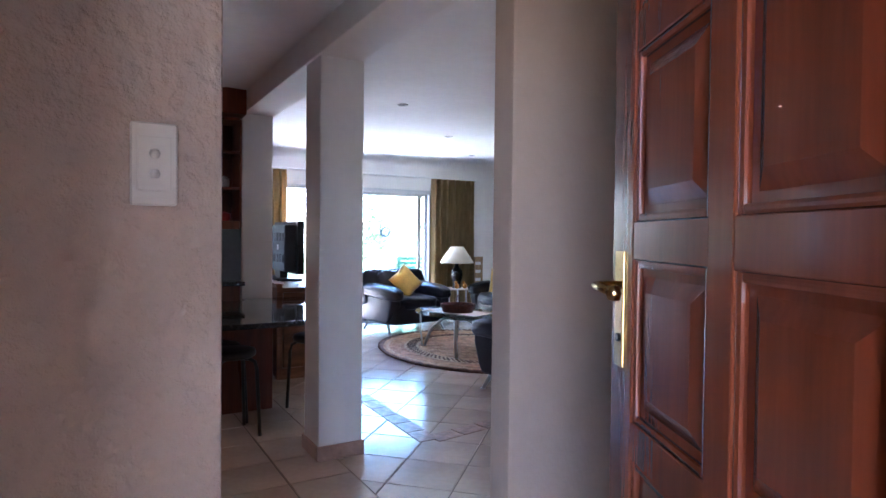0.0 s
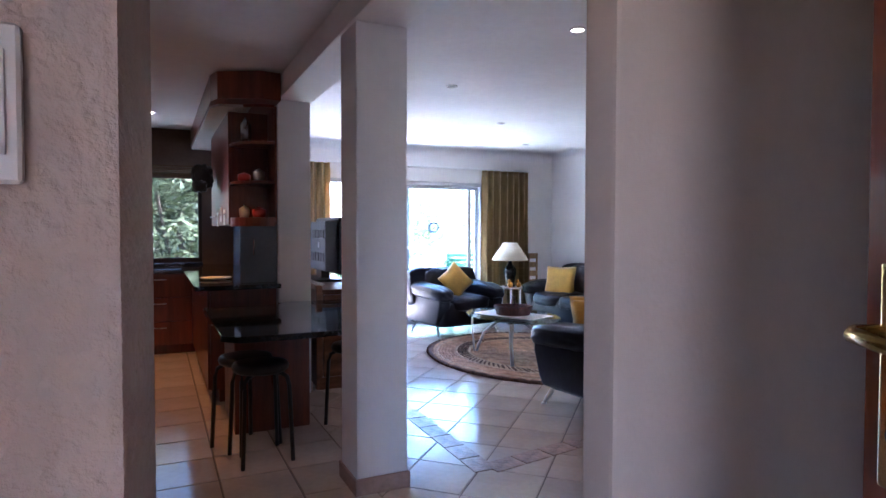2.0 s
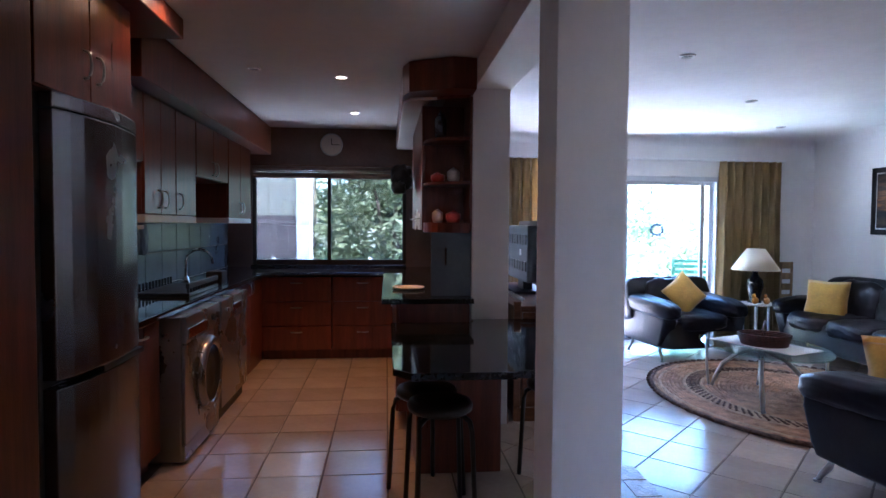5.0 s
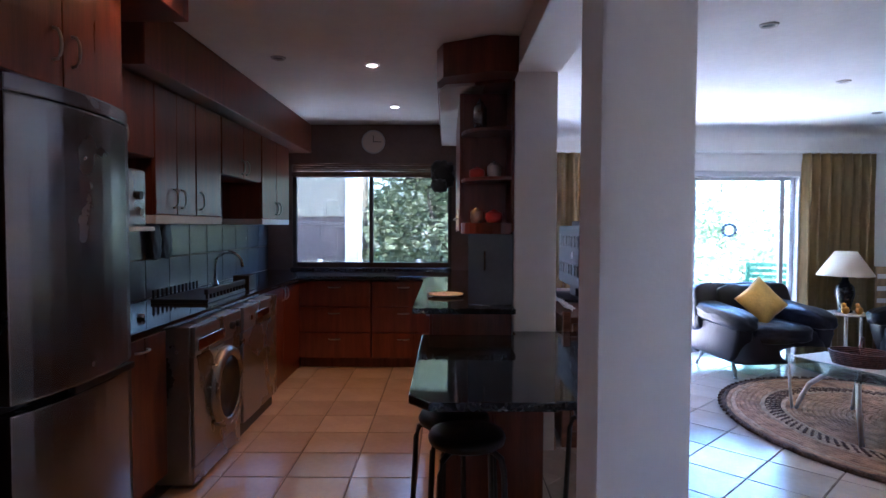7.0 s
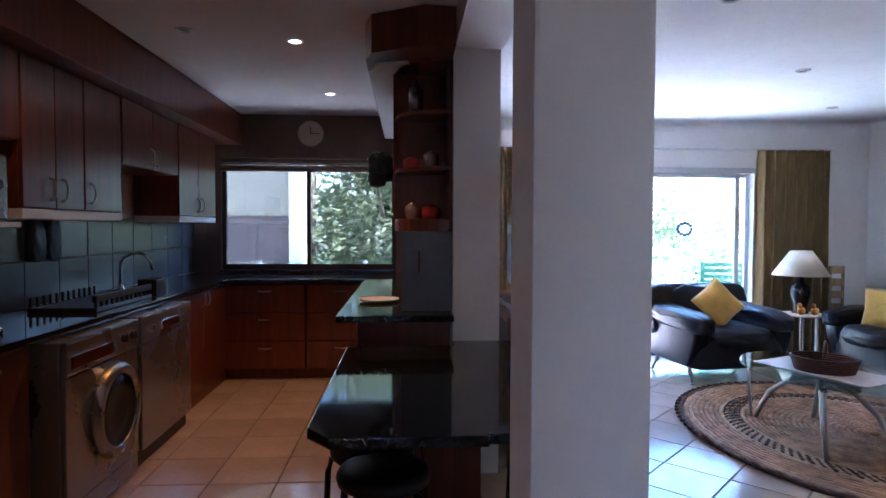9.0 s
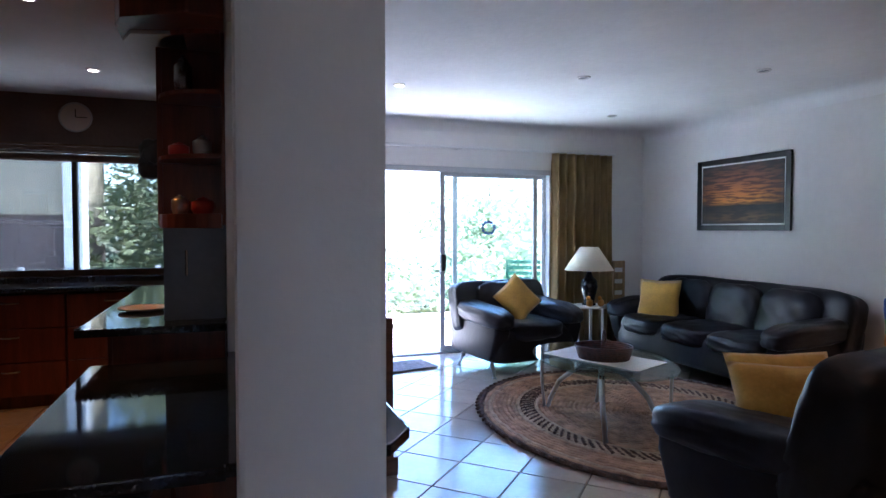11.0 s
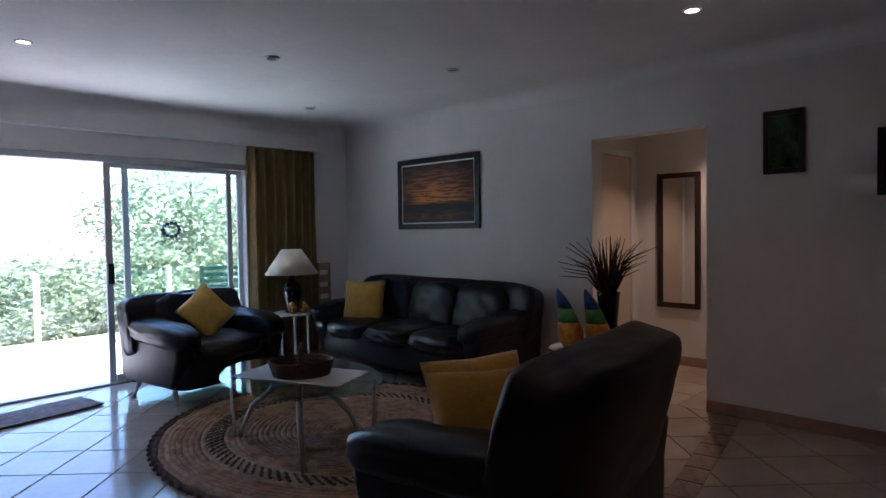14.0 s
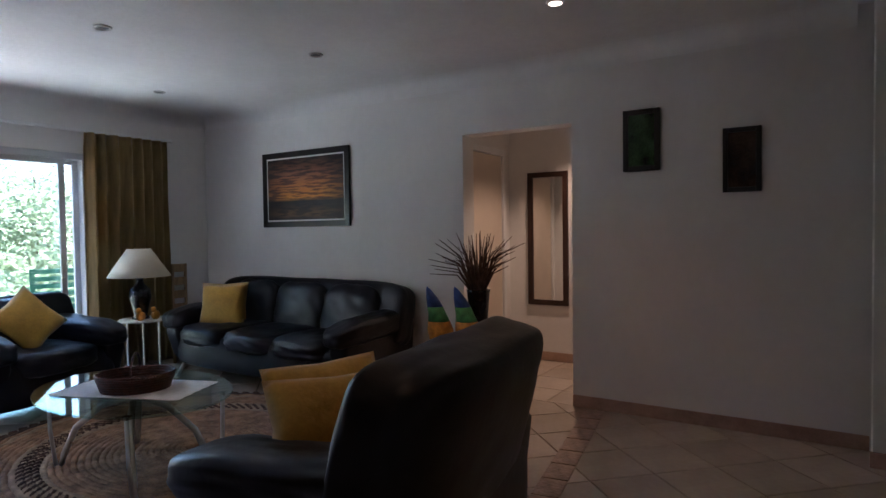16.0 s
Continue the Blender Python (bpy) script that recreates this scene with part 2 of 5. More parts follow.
def extrude_poly(pts, z0, z1, bevel=0.0, bm=None):
    """An upright prism over a plan outline."""
    b = bmesh.new()
    f = b.faces.new([b.verts.new((x, y, z0)) for x, y in pts])
    r = bmesh.ops.extrude_face_region(b, geom=[f])
    bmesh.ops.translate(b, verts=[g for g in r["geom"] if isinstance(g, bmesh.types.BMVert)], vec=(0, 0, z1 - z0))
    if bevel:
        bmesh.ops.bevel(b, geom=b.edges[:], offset=bevel, segments=2, affect="EDGES", profile=0.7)
    return merge(bm, b)


def soft_box(cx, cy, cz, sx, sy, sz, p=4.0, n=12, dent=0.0, wrinkle=0.0, seed=0.0, bm=None):
    """A padded block: a superellipsoid with slight folds."""
    b = bmesh.new()
    bmesh.ops.create_cube(b, size=2)
    bmesh.ops.subdivide_edges(b, edges=b.edges[:], cuts=n, use_grid_fill=True)
    for v in b.verts:
        c = v.co
        k = (abs(c.x) ** p + abs(c.y) ** p + abs(c.z) ** p) ** (-1 / p)
        c = c * k
        w = wrinkle * noise.noise(Vector((c.x * 3 + seed, c.y * 3, c.z * 3)))
        v.co = Vector((cx + c.x * (sx / 2 + w), cy + c.y * (sy / 2 + w), cz + c.z * (sz / 2 + w)))
    return merge(bm, b)


def pillow(w, d, h, n=14, seed=0.0):
    """A square scatter cushion with pinched corners and seam."""
    b = bmesh.new()
    grid = {}
    for side in (1, -1):
        for i in range(n + 1):
            for j in range(n + 1):
                u, v = 2 * i / n - 1, 2 * j / n - 1
                edge = max(abs(u), abs(v)) == 1
                if edge and side == -1:
                    grid[side, i, j] = grid[1, i, j]
                    continue
                t = max(0, (1 - u ** 2) * (1 - v ** 2)) ** 0.42
                pin = 1 - 0.10 * (1 - abs(u * v)) * 0.8
                z = side * h / 2 * t + 0.006 * noise.noise(Vector((u * 3 + seed, v * 3, side))) * t
                grid[side, i, j] = b.verts.new((u * w / 2 * (pin if abs(v) < 1 else pin), v * d / 2 * pin, z))
        for i in range(n):
            for j in range(n):
                q = [grid[side, i, j], grid[side, i + 1, j], grid[side, i + 1, j + 1], grid[side, i, j + 1]]
                b.faces.new(q if side == 1 else q[::-1])
    return b


def structure(name, bm, mat, label="", smooth=False, category=""):
    ob = part(name, bm, mat, None, "", smooth)
    return tagged(ob, label or name.replace("_", " "), category or name.split("_")[0], kind="structure")


# ---- large structure ----
structure("floor", box(-1.3, -0.22, -0.12, 7.6, 8.3, -0.006), "grout", "tiled floor with dark grout joints")
# beyond y -0.22 the slab is an unseen extension that blocks sky over the entrance
structure("ceiling", box(-1.3, -3.6, 2.5, 7.6, 8.3, 2.7), "ceiling", "white plastered ceiling with recessed downlights")
structure("wall_west", box(-1.3, 1.17, 0, -1.12, 8.07, 2.5), "plaster", "plain plastered kitchen wall")
kw = box(-1.3, 8.07, 0, -0.84, 8.25, 2.5)
for b in ((0.92, 8.07, 0, 1.28, 8.25, 2.5), (-0.84, 8.07, 0, 0.92, 8.25, 0.93), (-0.84, 8.07, 2.06, 0.92, 8.25, 2.5)):
    box(*b, bm=kw)
structure("wall_kitchen", kw, "neighbour_dark", "dark painted kitchen wall round the window", category="wall")
structure("wall_divider", box(1.28, 5.12, 0, 1.54, 8.1, 2.5, 0.012), "plaster", "white plastered wall between kitchen and lounge", category="wall")
structure("column", box(1.297, 3.13, 0, 1.565, 3.40, 2.33, 0.012), "plaster", "white plastered square column", category="column")
structure("beam", box(1.285, 1.363, 2.33, 1.555, 5.12, 2.5, 0.01), "plaster", "white plastered ceiling beam over the column", category="beam")
ln = box(1.28, 8.1, 0, 2.43, 8.3, 2.5)
for b in ((4.80, 8.1, 0, 6.2, 8.3, 2.5), (2.43, 8.1, 2.012, 4.80, 8.3, 2.5)):
    box(*b, bm=ln)
structure("wall_north", ln, "plaster", "white plastered wall round the sliding door")
re = box(6.03, 1.366, 0, 6.2, 3.97, 2.5)
for b in ((6.03, 4.87, 0, 6.2, 8.1, 2.5), (6.03, 3.97, 2.025, 6.2, 4.87, 2.5)):
    box(*b, bm=re)
structure("wall_east", re, "plaster", "white plastered lounge wall with an opening to a hall")
structure("wall_hall", box(7.35, 2.6, 0, 7.5, 5.4, 2.5), "plaster", "cream plastered hall wall with a mirror", category="wall")
structure("wall_hall_north", box(6.2, 5.12, 0, 7.35, 5.3, 2.5), "plaster", "cream plastered hall wall with a door", category="wall")
structure("wall_hall_south", box(6.2, 2.6, 0, 7.35, 2.75, 2.5), "plaster", "plain cream plastered hall wall", category="wall")
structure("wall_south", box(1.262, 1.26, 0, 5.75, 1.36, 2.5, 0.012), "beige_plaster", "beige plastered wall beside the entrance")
structure("wall_pier", box(5.75, 1.266, 0, 5.9, 2.23, 2.5, 0.01), "plaster", "white plastered wall pier", category="wall")
structure("wall_closing", box(5.9, 1.266, 0, 6.2, 1.366, 2.5), "plaster", "plain plastered wall in the recess", category="wall")
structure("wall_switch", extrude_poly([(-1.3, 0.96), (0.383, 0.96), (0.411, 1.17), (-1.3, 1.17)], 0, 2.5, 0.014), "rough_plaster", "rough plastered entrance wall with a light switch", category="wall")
en = box(-1.3, -0.22, 0, -0.24, -0.08, 2.5)
# opening widened to x 1.02: an unseen gap added to light the nook behind the door
box(1.02, -0.22, 0, 2.6, -0.08, 2.5, bm=en)
box(-0.24, -0.22, 2.06, 1.02, -0.08, 2.5, bm=en)
structure("wall_entrance", en, "rough_plaster", "rough plastered wall round the entrance door and an added unseen daylight gap")
ew = box(2.45, -0.08, 0, 2.6, 1.266, 2.5)
box(-1.3, -0.08, 0, -1.15, 0.96, 2.5, bm=ew)
# unseen walls outside the entrance, added to hold back daylight from behind the camera
box(-1.3, -1.5, 0, -1.15, -0.22, 2.5, bm=ew)
box(2.45, -3.6, 0, 2.6, -0.22, 2.5, bm=ew)
box(-1.15, -3.6, 0, 2.45, -3.45, 2.5, bm=ew)
structure("wall_lobby", ew, "beige_plaster", "plain plastered lobby walls, unseen, added to limit entrance daylight", category="wall")

# skirting tiles
sk = bmesh.new()
for b in ((1.285, 3.118, 0, 1.577, 3.13, 0.085), (1.285, 3.40, 0, 1.577, 3.412, 0.085), (1.285, 3.13, 0, 1.297, 3.40, 0.085), (1.565, 3.13, 0, 1.577, 3.40, 0.085),
          (6.018, 2.23, 0, 6.03, 3.97, 0.085), (6.018, 4.87, 0, 6.03, 8.088, 0.085), (1.262, 1.248, 0, 2.45, 1.26, 0.085), (1.25, 1.248, 0, 1.262, 1.372, 0.085),
          (1.262, 1.36, 0, 5.75, 1.372, 0.085), (5.738, 1.378, 0, 5.75, 2.242, 0.085), (1.54, 5.13, 0, 1.552, 8.088, 0.085), (1.552, 8.088, 0, 2.43, 8.1, 0.085),
          (4.80, 8.088, 0, 6.018, 8.1, 0.085), (7.338, 2.75, 0, 7.35, 5.12, 0.085), (6.2, 2.75, 0, 6.212, 3.97, 0.085)):
    box(*b, bevel=0.003, seg=1, bm=sk)
structure("baseboard", sk, "skirting", "terracotta tile skirting along the walls")

# coved cornice along the lounge walls
cv = bmesh.new()
for (x0, y0, x1, y1, nx, ny) in ((1.56, 8.1, 6.0, 8.1, 0, -1), (6.03, 2.3, 6.03, 8.07, -1, 0)):
    rows = []
    for i in range(7):
        a = math.pi / 2 * i / 6
        o, d = 0.12 * (1 - math.sin(a)), 0.12 * (1 - math.cos(a))
        rows.append([cv.verts.new((x + nx * o, y + ny * o, 2.499 - d)) for x, y in ((x0, y0), (x1, y1))])
    for p, q in zip(rows, rows[1:]):
        cv.faces.new((p[0], p[1], q[1], q[0]))
structure("cornice", cv, "ceiling", "white coved cornice", smooth=True)

# ---- kitchen window ----
win = tagged(thing("window_1", "dark-framed kitchen window with a rolled bamboo blind above", "window"), kind="structure")
fr = bmesh.new()
for b in ((-0.84, 8.1, 0.93, -0.80, 8.16, 2.06), (0.88, 8.1, 0.93, 0.92, 8.16, 2.06), (-0.80, 8.1, 2.02, 0.88, 8.16, 2.06), (-0.80, 8.1, 0.93, 0.88, 8.16, 0.985), (0.01, 8.095, 0.985, 0.05, 8.165, 2.02)):
    box(*b, bevel=0.004, seg=1, bm=fr)
part("window_frame", fr, "bronze_frame", win)
for x0, x1 in ((-0.80, 0.01), (0.05, 0.88)):
    o = part("pane", box(x0, 8.126, 0.985, x1, 8.13, 2.02), "glass_tinted", win)
    o.visible_shadow = False
part("window_sill", box(-0.84, 7.98, 0.905, 0.92, 8.095, 0.93, 0.004), "granite", win)

# ---- sliding door ----
sd = tagged(thing("door_2", "aluminium sliding patio door, slid half open", "sliding door"), kind="structure")
fr = bmesh.new()
for b in ((2.43, 8.12, 0, 2.47, 8.24, 2.012), (4.76, 8.12, 0, 4.80, 8.24, 2.012), (2.47, 8.12, 1.955, 4.76, 8.24, 2.012), (2.47, 8.12, 0, 4.76, 8.24, 0.018)):
    box(*b, bevel=0.004, seg=1, bm=fr)
part("door_frame", fr, "alu", sd)
for name, x0, x1, y in (("fixed_leaf", 3.61, 4.76, 8.20), ("sliding_leaf", 3.445, 4.62, 8.145)):
    lf = bmesh.new()
    for b in ((x0, y, 0.02, x0 + 0.055, y + 0.03, 1.953), (x1 - 0.05, y, 0.02, x1, y + 0.03, 1.953), (x0 + 0.055, y, 0.02, x1 - 0.05, y + 0.03, 0.08), (x0 + 0.055, y, 1.91, x1 - 0.05, y + 0.03, 1.953)):
        box(*b, bevel=0.004, seg=1, bm=lf)
    lf = part(name, lf, "alu", sd)
    o = part("pane", box(x0 + 0.055, y + 0.012, 0.08, x1 - 0.05, y + 0.017, 1.91), "glass", lf)
    o.visible_shadow = False
    if name == "sliding_leaf":
        part("door_handle", box(3.445, 8.10, 0.89, 3.495, 8.145, 1.07, 0.008), "black_plastic", lf, "black plastic pull handle")
        st = bmesh.new()
        for i in range(12):
            a = 2 * math.pi * i / 12
            rx, rz = 0.075, 0.065
            box(4.015 + rx * math.cos(a) - 0.017, 8.149, 1.358 + rz * math.sin(a) - 0.014, 4.015 + rx * math.cos(a) + 0.017, 8.153, 1.358 + rz * math.sin(a) + 0.014, 0.001, 1, bm=st)
        part("sticker", st, "blue", lf, "blue ring-shaped safety sticker on the glass")

# ---- entrance door ----
door = tagged(thing("door_1", "brown varnished panelled wooden entrance door standing open", "door"), kind="structure")
door.matrix_basis = pose(0.738, -0.079, 0, 0, 0, 63)
W, HT, T = 0.82, 2.03, 0.04
bm = bmesh.new()
xs = [(0.0, 0.115), (0.375, 0.44), (W - 0.105, W)]
zs = [(0.02, 0.20), (0.53, 0.63), (0.90, 0.97), (1.265, 1.335), (1.64, 1.71), (1.94, HT)]
for x0, x1 in xs:
    box(x0, 0, 0.02, x1, T, HT, 0.002, 1, bm)
for z0, z1 in zs:
    for x0, x1 in ((0.115, 0.375), (0.44, W - 0.105)):
        box(x0, 0.001, z0, x1, T - 0.001, z1, 0.002, 1, bm)
part("door_leaf", bm, "door_wood", door)
for (a, z0), (b, z1) in zip([(0, z[1]) for z in zs[:-1]], [(0, z[0]) for z in zs[1:]]):
    for x0, x1 in ((0.115, 0.375), (0.44, W - 0.105)):
        p = box(x0, 0.016, z0, x1, 0.024, z1)
        b2 = bmesh.new()
        bmesh.ops.create_cube(b2, size=1)
        for v in b2.verts:
            inset = 0.055 if v.co.y > 0 else 0.028
            v.co = Vector(((x0 + x1) / 2 + v.co.x * (x1 - x0 - 2 * inset), 0.024 + (v.co.y + 0.5) * 0.012, (z0 + z1) / 2 + v.co.z * (z1 - z0 - 2 * inset)))
        merge(p, b2)
        for m in ((x0, 0.024, z0, x0 + 0.014, T - 0.004, z1), (x1 - 0.014, 0.024, z0, x1, T - 0.004, z1), (x0 + 0.014, 0.024, z0, x1 - 0.014, T - 0.004, z0 + 0.014), (x0 + 0.014, 0.024, z1 - 0.014, x1 - 0.014, T - 0.004, z1)):
            box(*m, bevel=0.005, seg=2, bm=p)
        part("door_panel", p, "door_wood", door)
hp = box(W - 0.075, T, 1.06, W - 0.03, T + 0.006, 1.28, 0.003)
plate = part("handle_plate", hp, "brass", door, "worn brass handle plate with keyhole")
bm = tube([(W - 0.052, T, 1.215), (W - 0.052, T + 0.045, 1.215), (W - 0.065, T + 0.055, 1.215), (W - 0.16, T + 0.055, 1.21)], 0.008)
lathe([(0.0, -0.014), (0.010, -0.012), (0.014, 0), (0.010, 0.012), (0.0, 0.014)], 12, (W - 0.165, T + 0.055, 1.21), bm)
part("door_handle", bm, "brass", plate, "brass lever handle", True)
part("keyhole", tube([(W - 0.052, T + 0.004, 1.115), (W - 0.052, T + 0.009, 1.115)], 0.008), "black_metal", plate)
df = box(-0.24, -0.225, 0, -0.19, -0.075, 2.06, 0.004, 1)
box(0.66, -0.225, 0, 0.71, -0.075, 2.06, 0.004, 1, df)
box(-0.19, -0.225, 2.02, 0.66, -0.075, 2.06, 0.004, 1, df)
# extra post and head round the added daylight gap beside the door
box(0.97, -0.225, 0, 1.02, -0.075, 2.06, 0.004, 1, df)
box(0.71, -0.225, 2.02, 0.97, -0.075, 2.06, 0.004, 1, df)
structure("door_frame", df, "door_wood", "brown varnished entrance door frame with an added unseen daylight gap", category="door frame")

sw = thing("light_switch", "cream double rocker light switch on rough plaster", "light switch")
part("plate", box(0.232, 0.942, 1.352, 0.306, 0.96, 1.494, 0.008, 3), "white_plastic", sw)
part("inner_plate", box(0.243, 0.937, 1.377, 0.295, 0.943, 1.469, 0.002), "white_plastic", sw)
for z in (1.406, 1.44):
    b = lathe([(0.0, -0.008), (0.006, -0.007), (0.009, 0), (0.006, 0.007), (0, 0.008)], 12, (0.269, 0.936, z))
    part("rocker", b, "white_plastic", sw, smooth=True)

# ---- outside ----
tagged(structure("ground", box(-120, 8.3, -6.2, 120, 200, -6.0), "grass", "rough green garden ground"), category="ground")
structure("terrace", box(-6, 8.3, -0.2, 9, 10.75, -0.02), "terrace", "pale sunlit terrace paving", category="terrace")
# porch slab is out of view, added as ground that bounces daylight indoors
structure("porch", box(-10, -10, -0.2, 10, -0.22, -0.02), "neighbour", "unseen pale porch slab added outside the entrance to bounce daylight", category="porch")
structure("kerb", box(-6, 10.45, -0.02, 9, 10.75, 0.06, 0.01), "terrace", "pale raised terrace edge", category="kerb")
rail = thing("balustrade", "frameless glass terrace balustrade with pale posts", "balustrade")
for i, x in enumerate([-4.06, -2.56, -1.06, 0.44, 1.94, 3.44, 4.94, 6.44]):
    part("post", box(x - 0.03, 10.55, 0.06, x + 0.03, 10.61, 0.88, 0.006), "alu", rail)
    o = part("pane", box(x + 0.06, 10.575, 0.16, x + 1.44, 10.583, 0.87), "glass", rail)
    o.visible_shadow = False
nb = thing("neighbour_house", "beige house wing with brown lower wall and white corner post", "house")
part("upper_wall", box(-7, 12.0, 1.55, -0.9, 15, 4.5), "neighbour", nb)
part("lower_wall", box(-7, 12.03, -6.0, -0.9, 15, 1.55), "neighbour_dark", nb)
part("corner_post", box(-0.9, 11.9, -6.0, -0.66, 12.3, 4.5, 0.01), "white_paint", nb)
part("roof", box(-7.2, 11.6, 4.5, -0.3, 15.2, 4.7, 0.01), "neighbour_dark", nb)


def tree(x, y, z0, height, radius, seed, mat="leaf", leaves=11000):
    """A trunk with limbs and a crown of small leaf blades set in clumps."""
    rng = random.Random(seed)
    t = thing("tree", "leafy green garden tree in sunlight", "tree", pose(x, y, z0), "trees beyond the terrace")
    bm = tube([(0, 0, 0), (0.1, 0.05, height * 0.3), (0.0, 0.1, height * 0.6), (0.05, 0.0, height * 0.85)], 0.22, 8, r_end=0.05)
    clumps = []
    for i in range(26):
        a, e = rng.uniform(0, 2 * math.pi), rng.uniform(-0.5, 1.0)
        r = radius * rng.uniform(0.35, 0.95)
        c = Vector((r * math.cos(a) * math.cos(e), r * math.sin(a) * math.cos(e), height * 0.66 + height * 0.32 * math.sin(e) * rng.uniform(0.6, 1.1)))
        clumps.append((c, radius * rng.uniform(0.22, 0.42)))
        if i % 2 == 0:
            tube([(0.03, 0.03, height * rng.uniform(0.3, 0.6)), c * 0.6 + Vector((0, 0, height * 0.22)), c], 0.06, 5, bm, 0.015)
    part("trunk", bm, "bark", t)
    verts, faces = [], []
    for i in range(leaves):
        c, cr = clumps[rng.randrange(len(clumps))]
        d = Vector((rng.gauss(0, 1), rng.gauss(0, 1), rng.gauss(0, 1))).normalized() * cr * rng.uniform(0.4, 1.1)
        p = c + d
        u = Vector((rng.gauss(0, 1), rng.gauss(0, 1), rng.gauss(0, 0.5))).normalized()
        w = u.cross(Vector((rng.gauss(0, 1), rng.gauss(0, 1), rng.gauss(0, 1)))).normalized()
        s = rng.uniform(0.07, 0.14)
        k = len(verts)
        verts += [p - u * s, p + w * s * 0.38, p + u * s, p - w * s * 0.38]
        faces.append((k, k + 1, k + 2, k + 3))
    me = bpy.data.meshes.new("crown")
    me.from_pydata(verts, [], faces)
    me.materials.append(M[mat])
    ob = new("crown", me)
    ob.parent = t
    return t


for i, (x, y, h, r, m) in enumerate(((0.9, 14.6, 10.2, 2.3, "leaf"), (1.2, 18.5, 11.0, 2.0, "leaf"), (-0.4, 20.0, 12.5, 3.2, "leaf"), (4.4, 17.0, 5.9, 2.3, "leaf"), (6.5, 16.0, 6.5, 2.3, "leaf_pale"),
                                      (8.5, 17.0, 7.4, 2.5, "leaf"), (10.6, 17.5, 8.4, 2.7, "leaf"), (13.0, 18.5, 9.6, 2.9, "leaf_pale"), (16.0, 20.0, 10.0, 3.1, "leaf"), (7.6, 22.0, 7.2, 3.0, "leaf"),
                                      (4.2, 23.0, 6.2, 3.0, "leaf"), (9.4, 14.4, 6.9, 1.9, "leaf_pale"), (12.2, 14.8, 7.3, 2.0, "leaf"), (20.0, 19.0, 10.4, 3.3, "leaf_pale"), (12.0, 26.0, 11.0, 3.8, "leaf"))):
    tree(x, y, -6.0, h, r, 30 + i, m)

pc = thing("patio_chair", "dark green slatted plastic garden chair on the terrace", "chair", pose(5.05, 9.2, -0.02, 0, 0, -20))
for sx in (-1, 1):
    for sy in (-1, 1):
        part("leg", tube([(sx * 0.24, sy * 0.22, 0), (sx * 0.22, sy * 0.2, 0.42)], 0.02), "green_plastic", pc)
    part("armrest", box(sx * 0.27 - 0.03, -0.24, 0.62, sx * 0.27 + 0.03, 0.22, 0.65, 0.008), "green_plastic", pc)
    part("back_post", box(sx * 0.24 - 0.025, 0.2, 0.4, sx * 0.24 + 0.025, 0.23, 0.95, 0.006), "green_plastic", pc)
part("seat", box(-0.25, -0.24, 0.41, 0.25, 0.22, 0.44, 0.008), "green_plastic", pc)
for i in range(6):
    part("slat", box(-0.22, 0.205, 0.5 + 0.078 * i, 0.22, 0.225, 0.55 + 0.078 * i, 0.004), "green_plastic", pc)


# ---- downlights ----
def downlight(x, y, lit, power=22.0):
    t = thing("downlight", "lit recessed ceiling downlight in a white ring" if lit else "unlit recessed ceiling downlight in a grey ring", "downlight", pose(x, y, 2.5), "ceiling downlights")
    part("ring", lathe([(0.034, -0.001), (0.036, -0.010), (0.044, -0.011), (0.05, -0.001), (0.034, -0.001)], 20), "white_paint" if lit else "nickel", t, smooth=True)
    part("bulb", lathe([(0.0, -0.004), (0.034, -0.004), (0.034, -0.002), (0.0, -0.002)], 16), "bulb" if lit else "grey_plastic", t)
    if lit:
        d = bpy.data.lights.new("spot", "SPOT")
        d.energy, d.color, d.spot_size, d.spot_blend, d.shadow_soft_size = power * 0.062, (1.0, 0.66, 0.40) if x > 6 else (1.0, 0.38, 0.06), radians(150 if x < -0.1 else 95), 0.6, 0.03
        o = new("downlight_lamp", d)
        o.matrix_world = pose(x, y, 2.47)


for x, y, lit, p in ((0.352, 5.60, True, 34), (0.38, 7.05, True, 16), (-0.30, 4.06, True, 4), (2.6, 6.74, True, 5), (3.9, 4.3, True, 5), (2.67, 3.19, True, 4), (5.03, 3.68, True, 8),
                     (6.8, 4.3, True, 95), (-0.25, 5.43, False, 0), (3.86, 6.03, False, 0), (5.0, 7.28, False, 0), (4.98, 5.41, False, 0), (2.62, 4.76, False, 0), (0.5, 3.4, False, 0)):
    downlight(x, y, lit, p)


# ---- kitchen ----
def bow_handle(x, y, z, length=0.11, axis="z", out=(1, 0)):
    """A small bent metal pull standing off a door."""
    pts = []
    for i in range(9):
        a = math.pi * i / 8
        o, s = 0.03 * math.sin(a) ** 0.6, -length / 2 * math.cos(a)
        if axis == "z":
            pts.append((x + out[0] * o, y + out[1] * o, z + s))
        else:
            pts.append((x + out[0] * o + (s if out[1] else 0), y + out[1] * o + (s if out[0] else 0), z))
    return tube(pts, 0.006, 8)


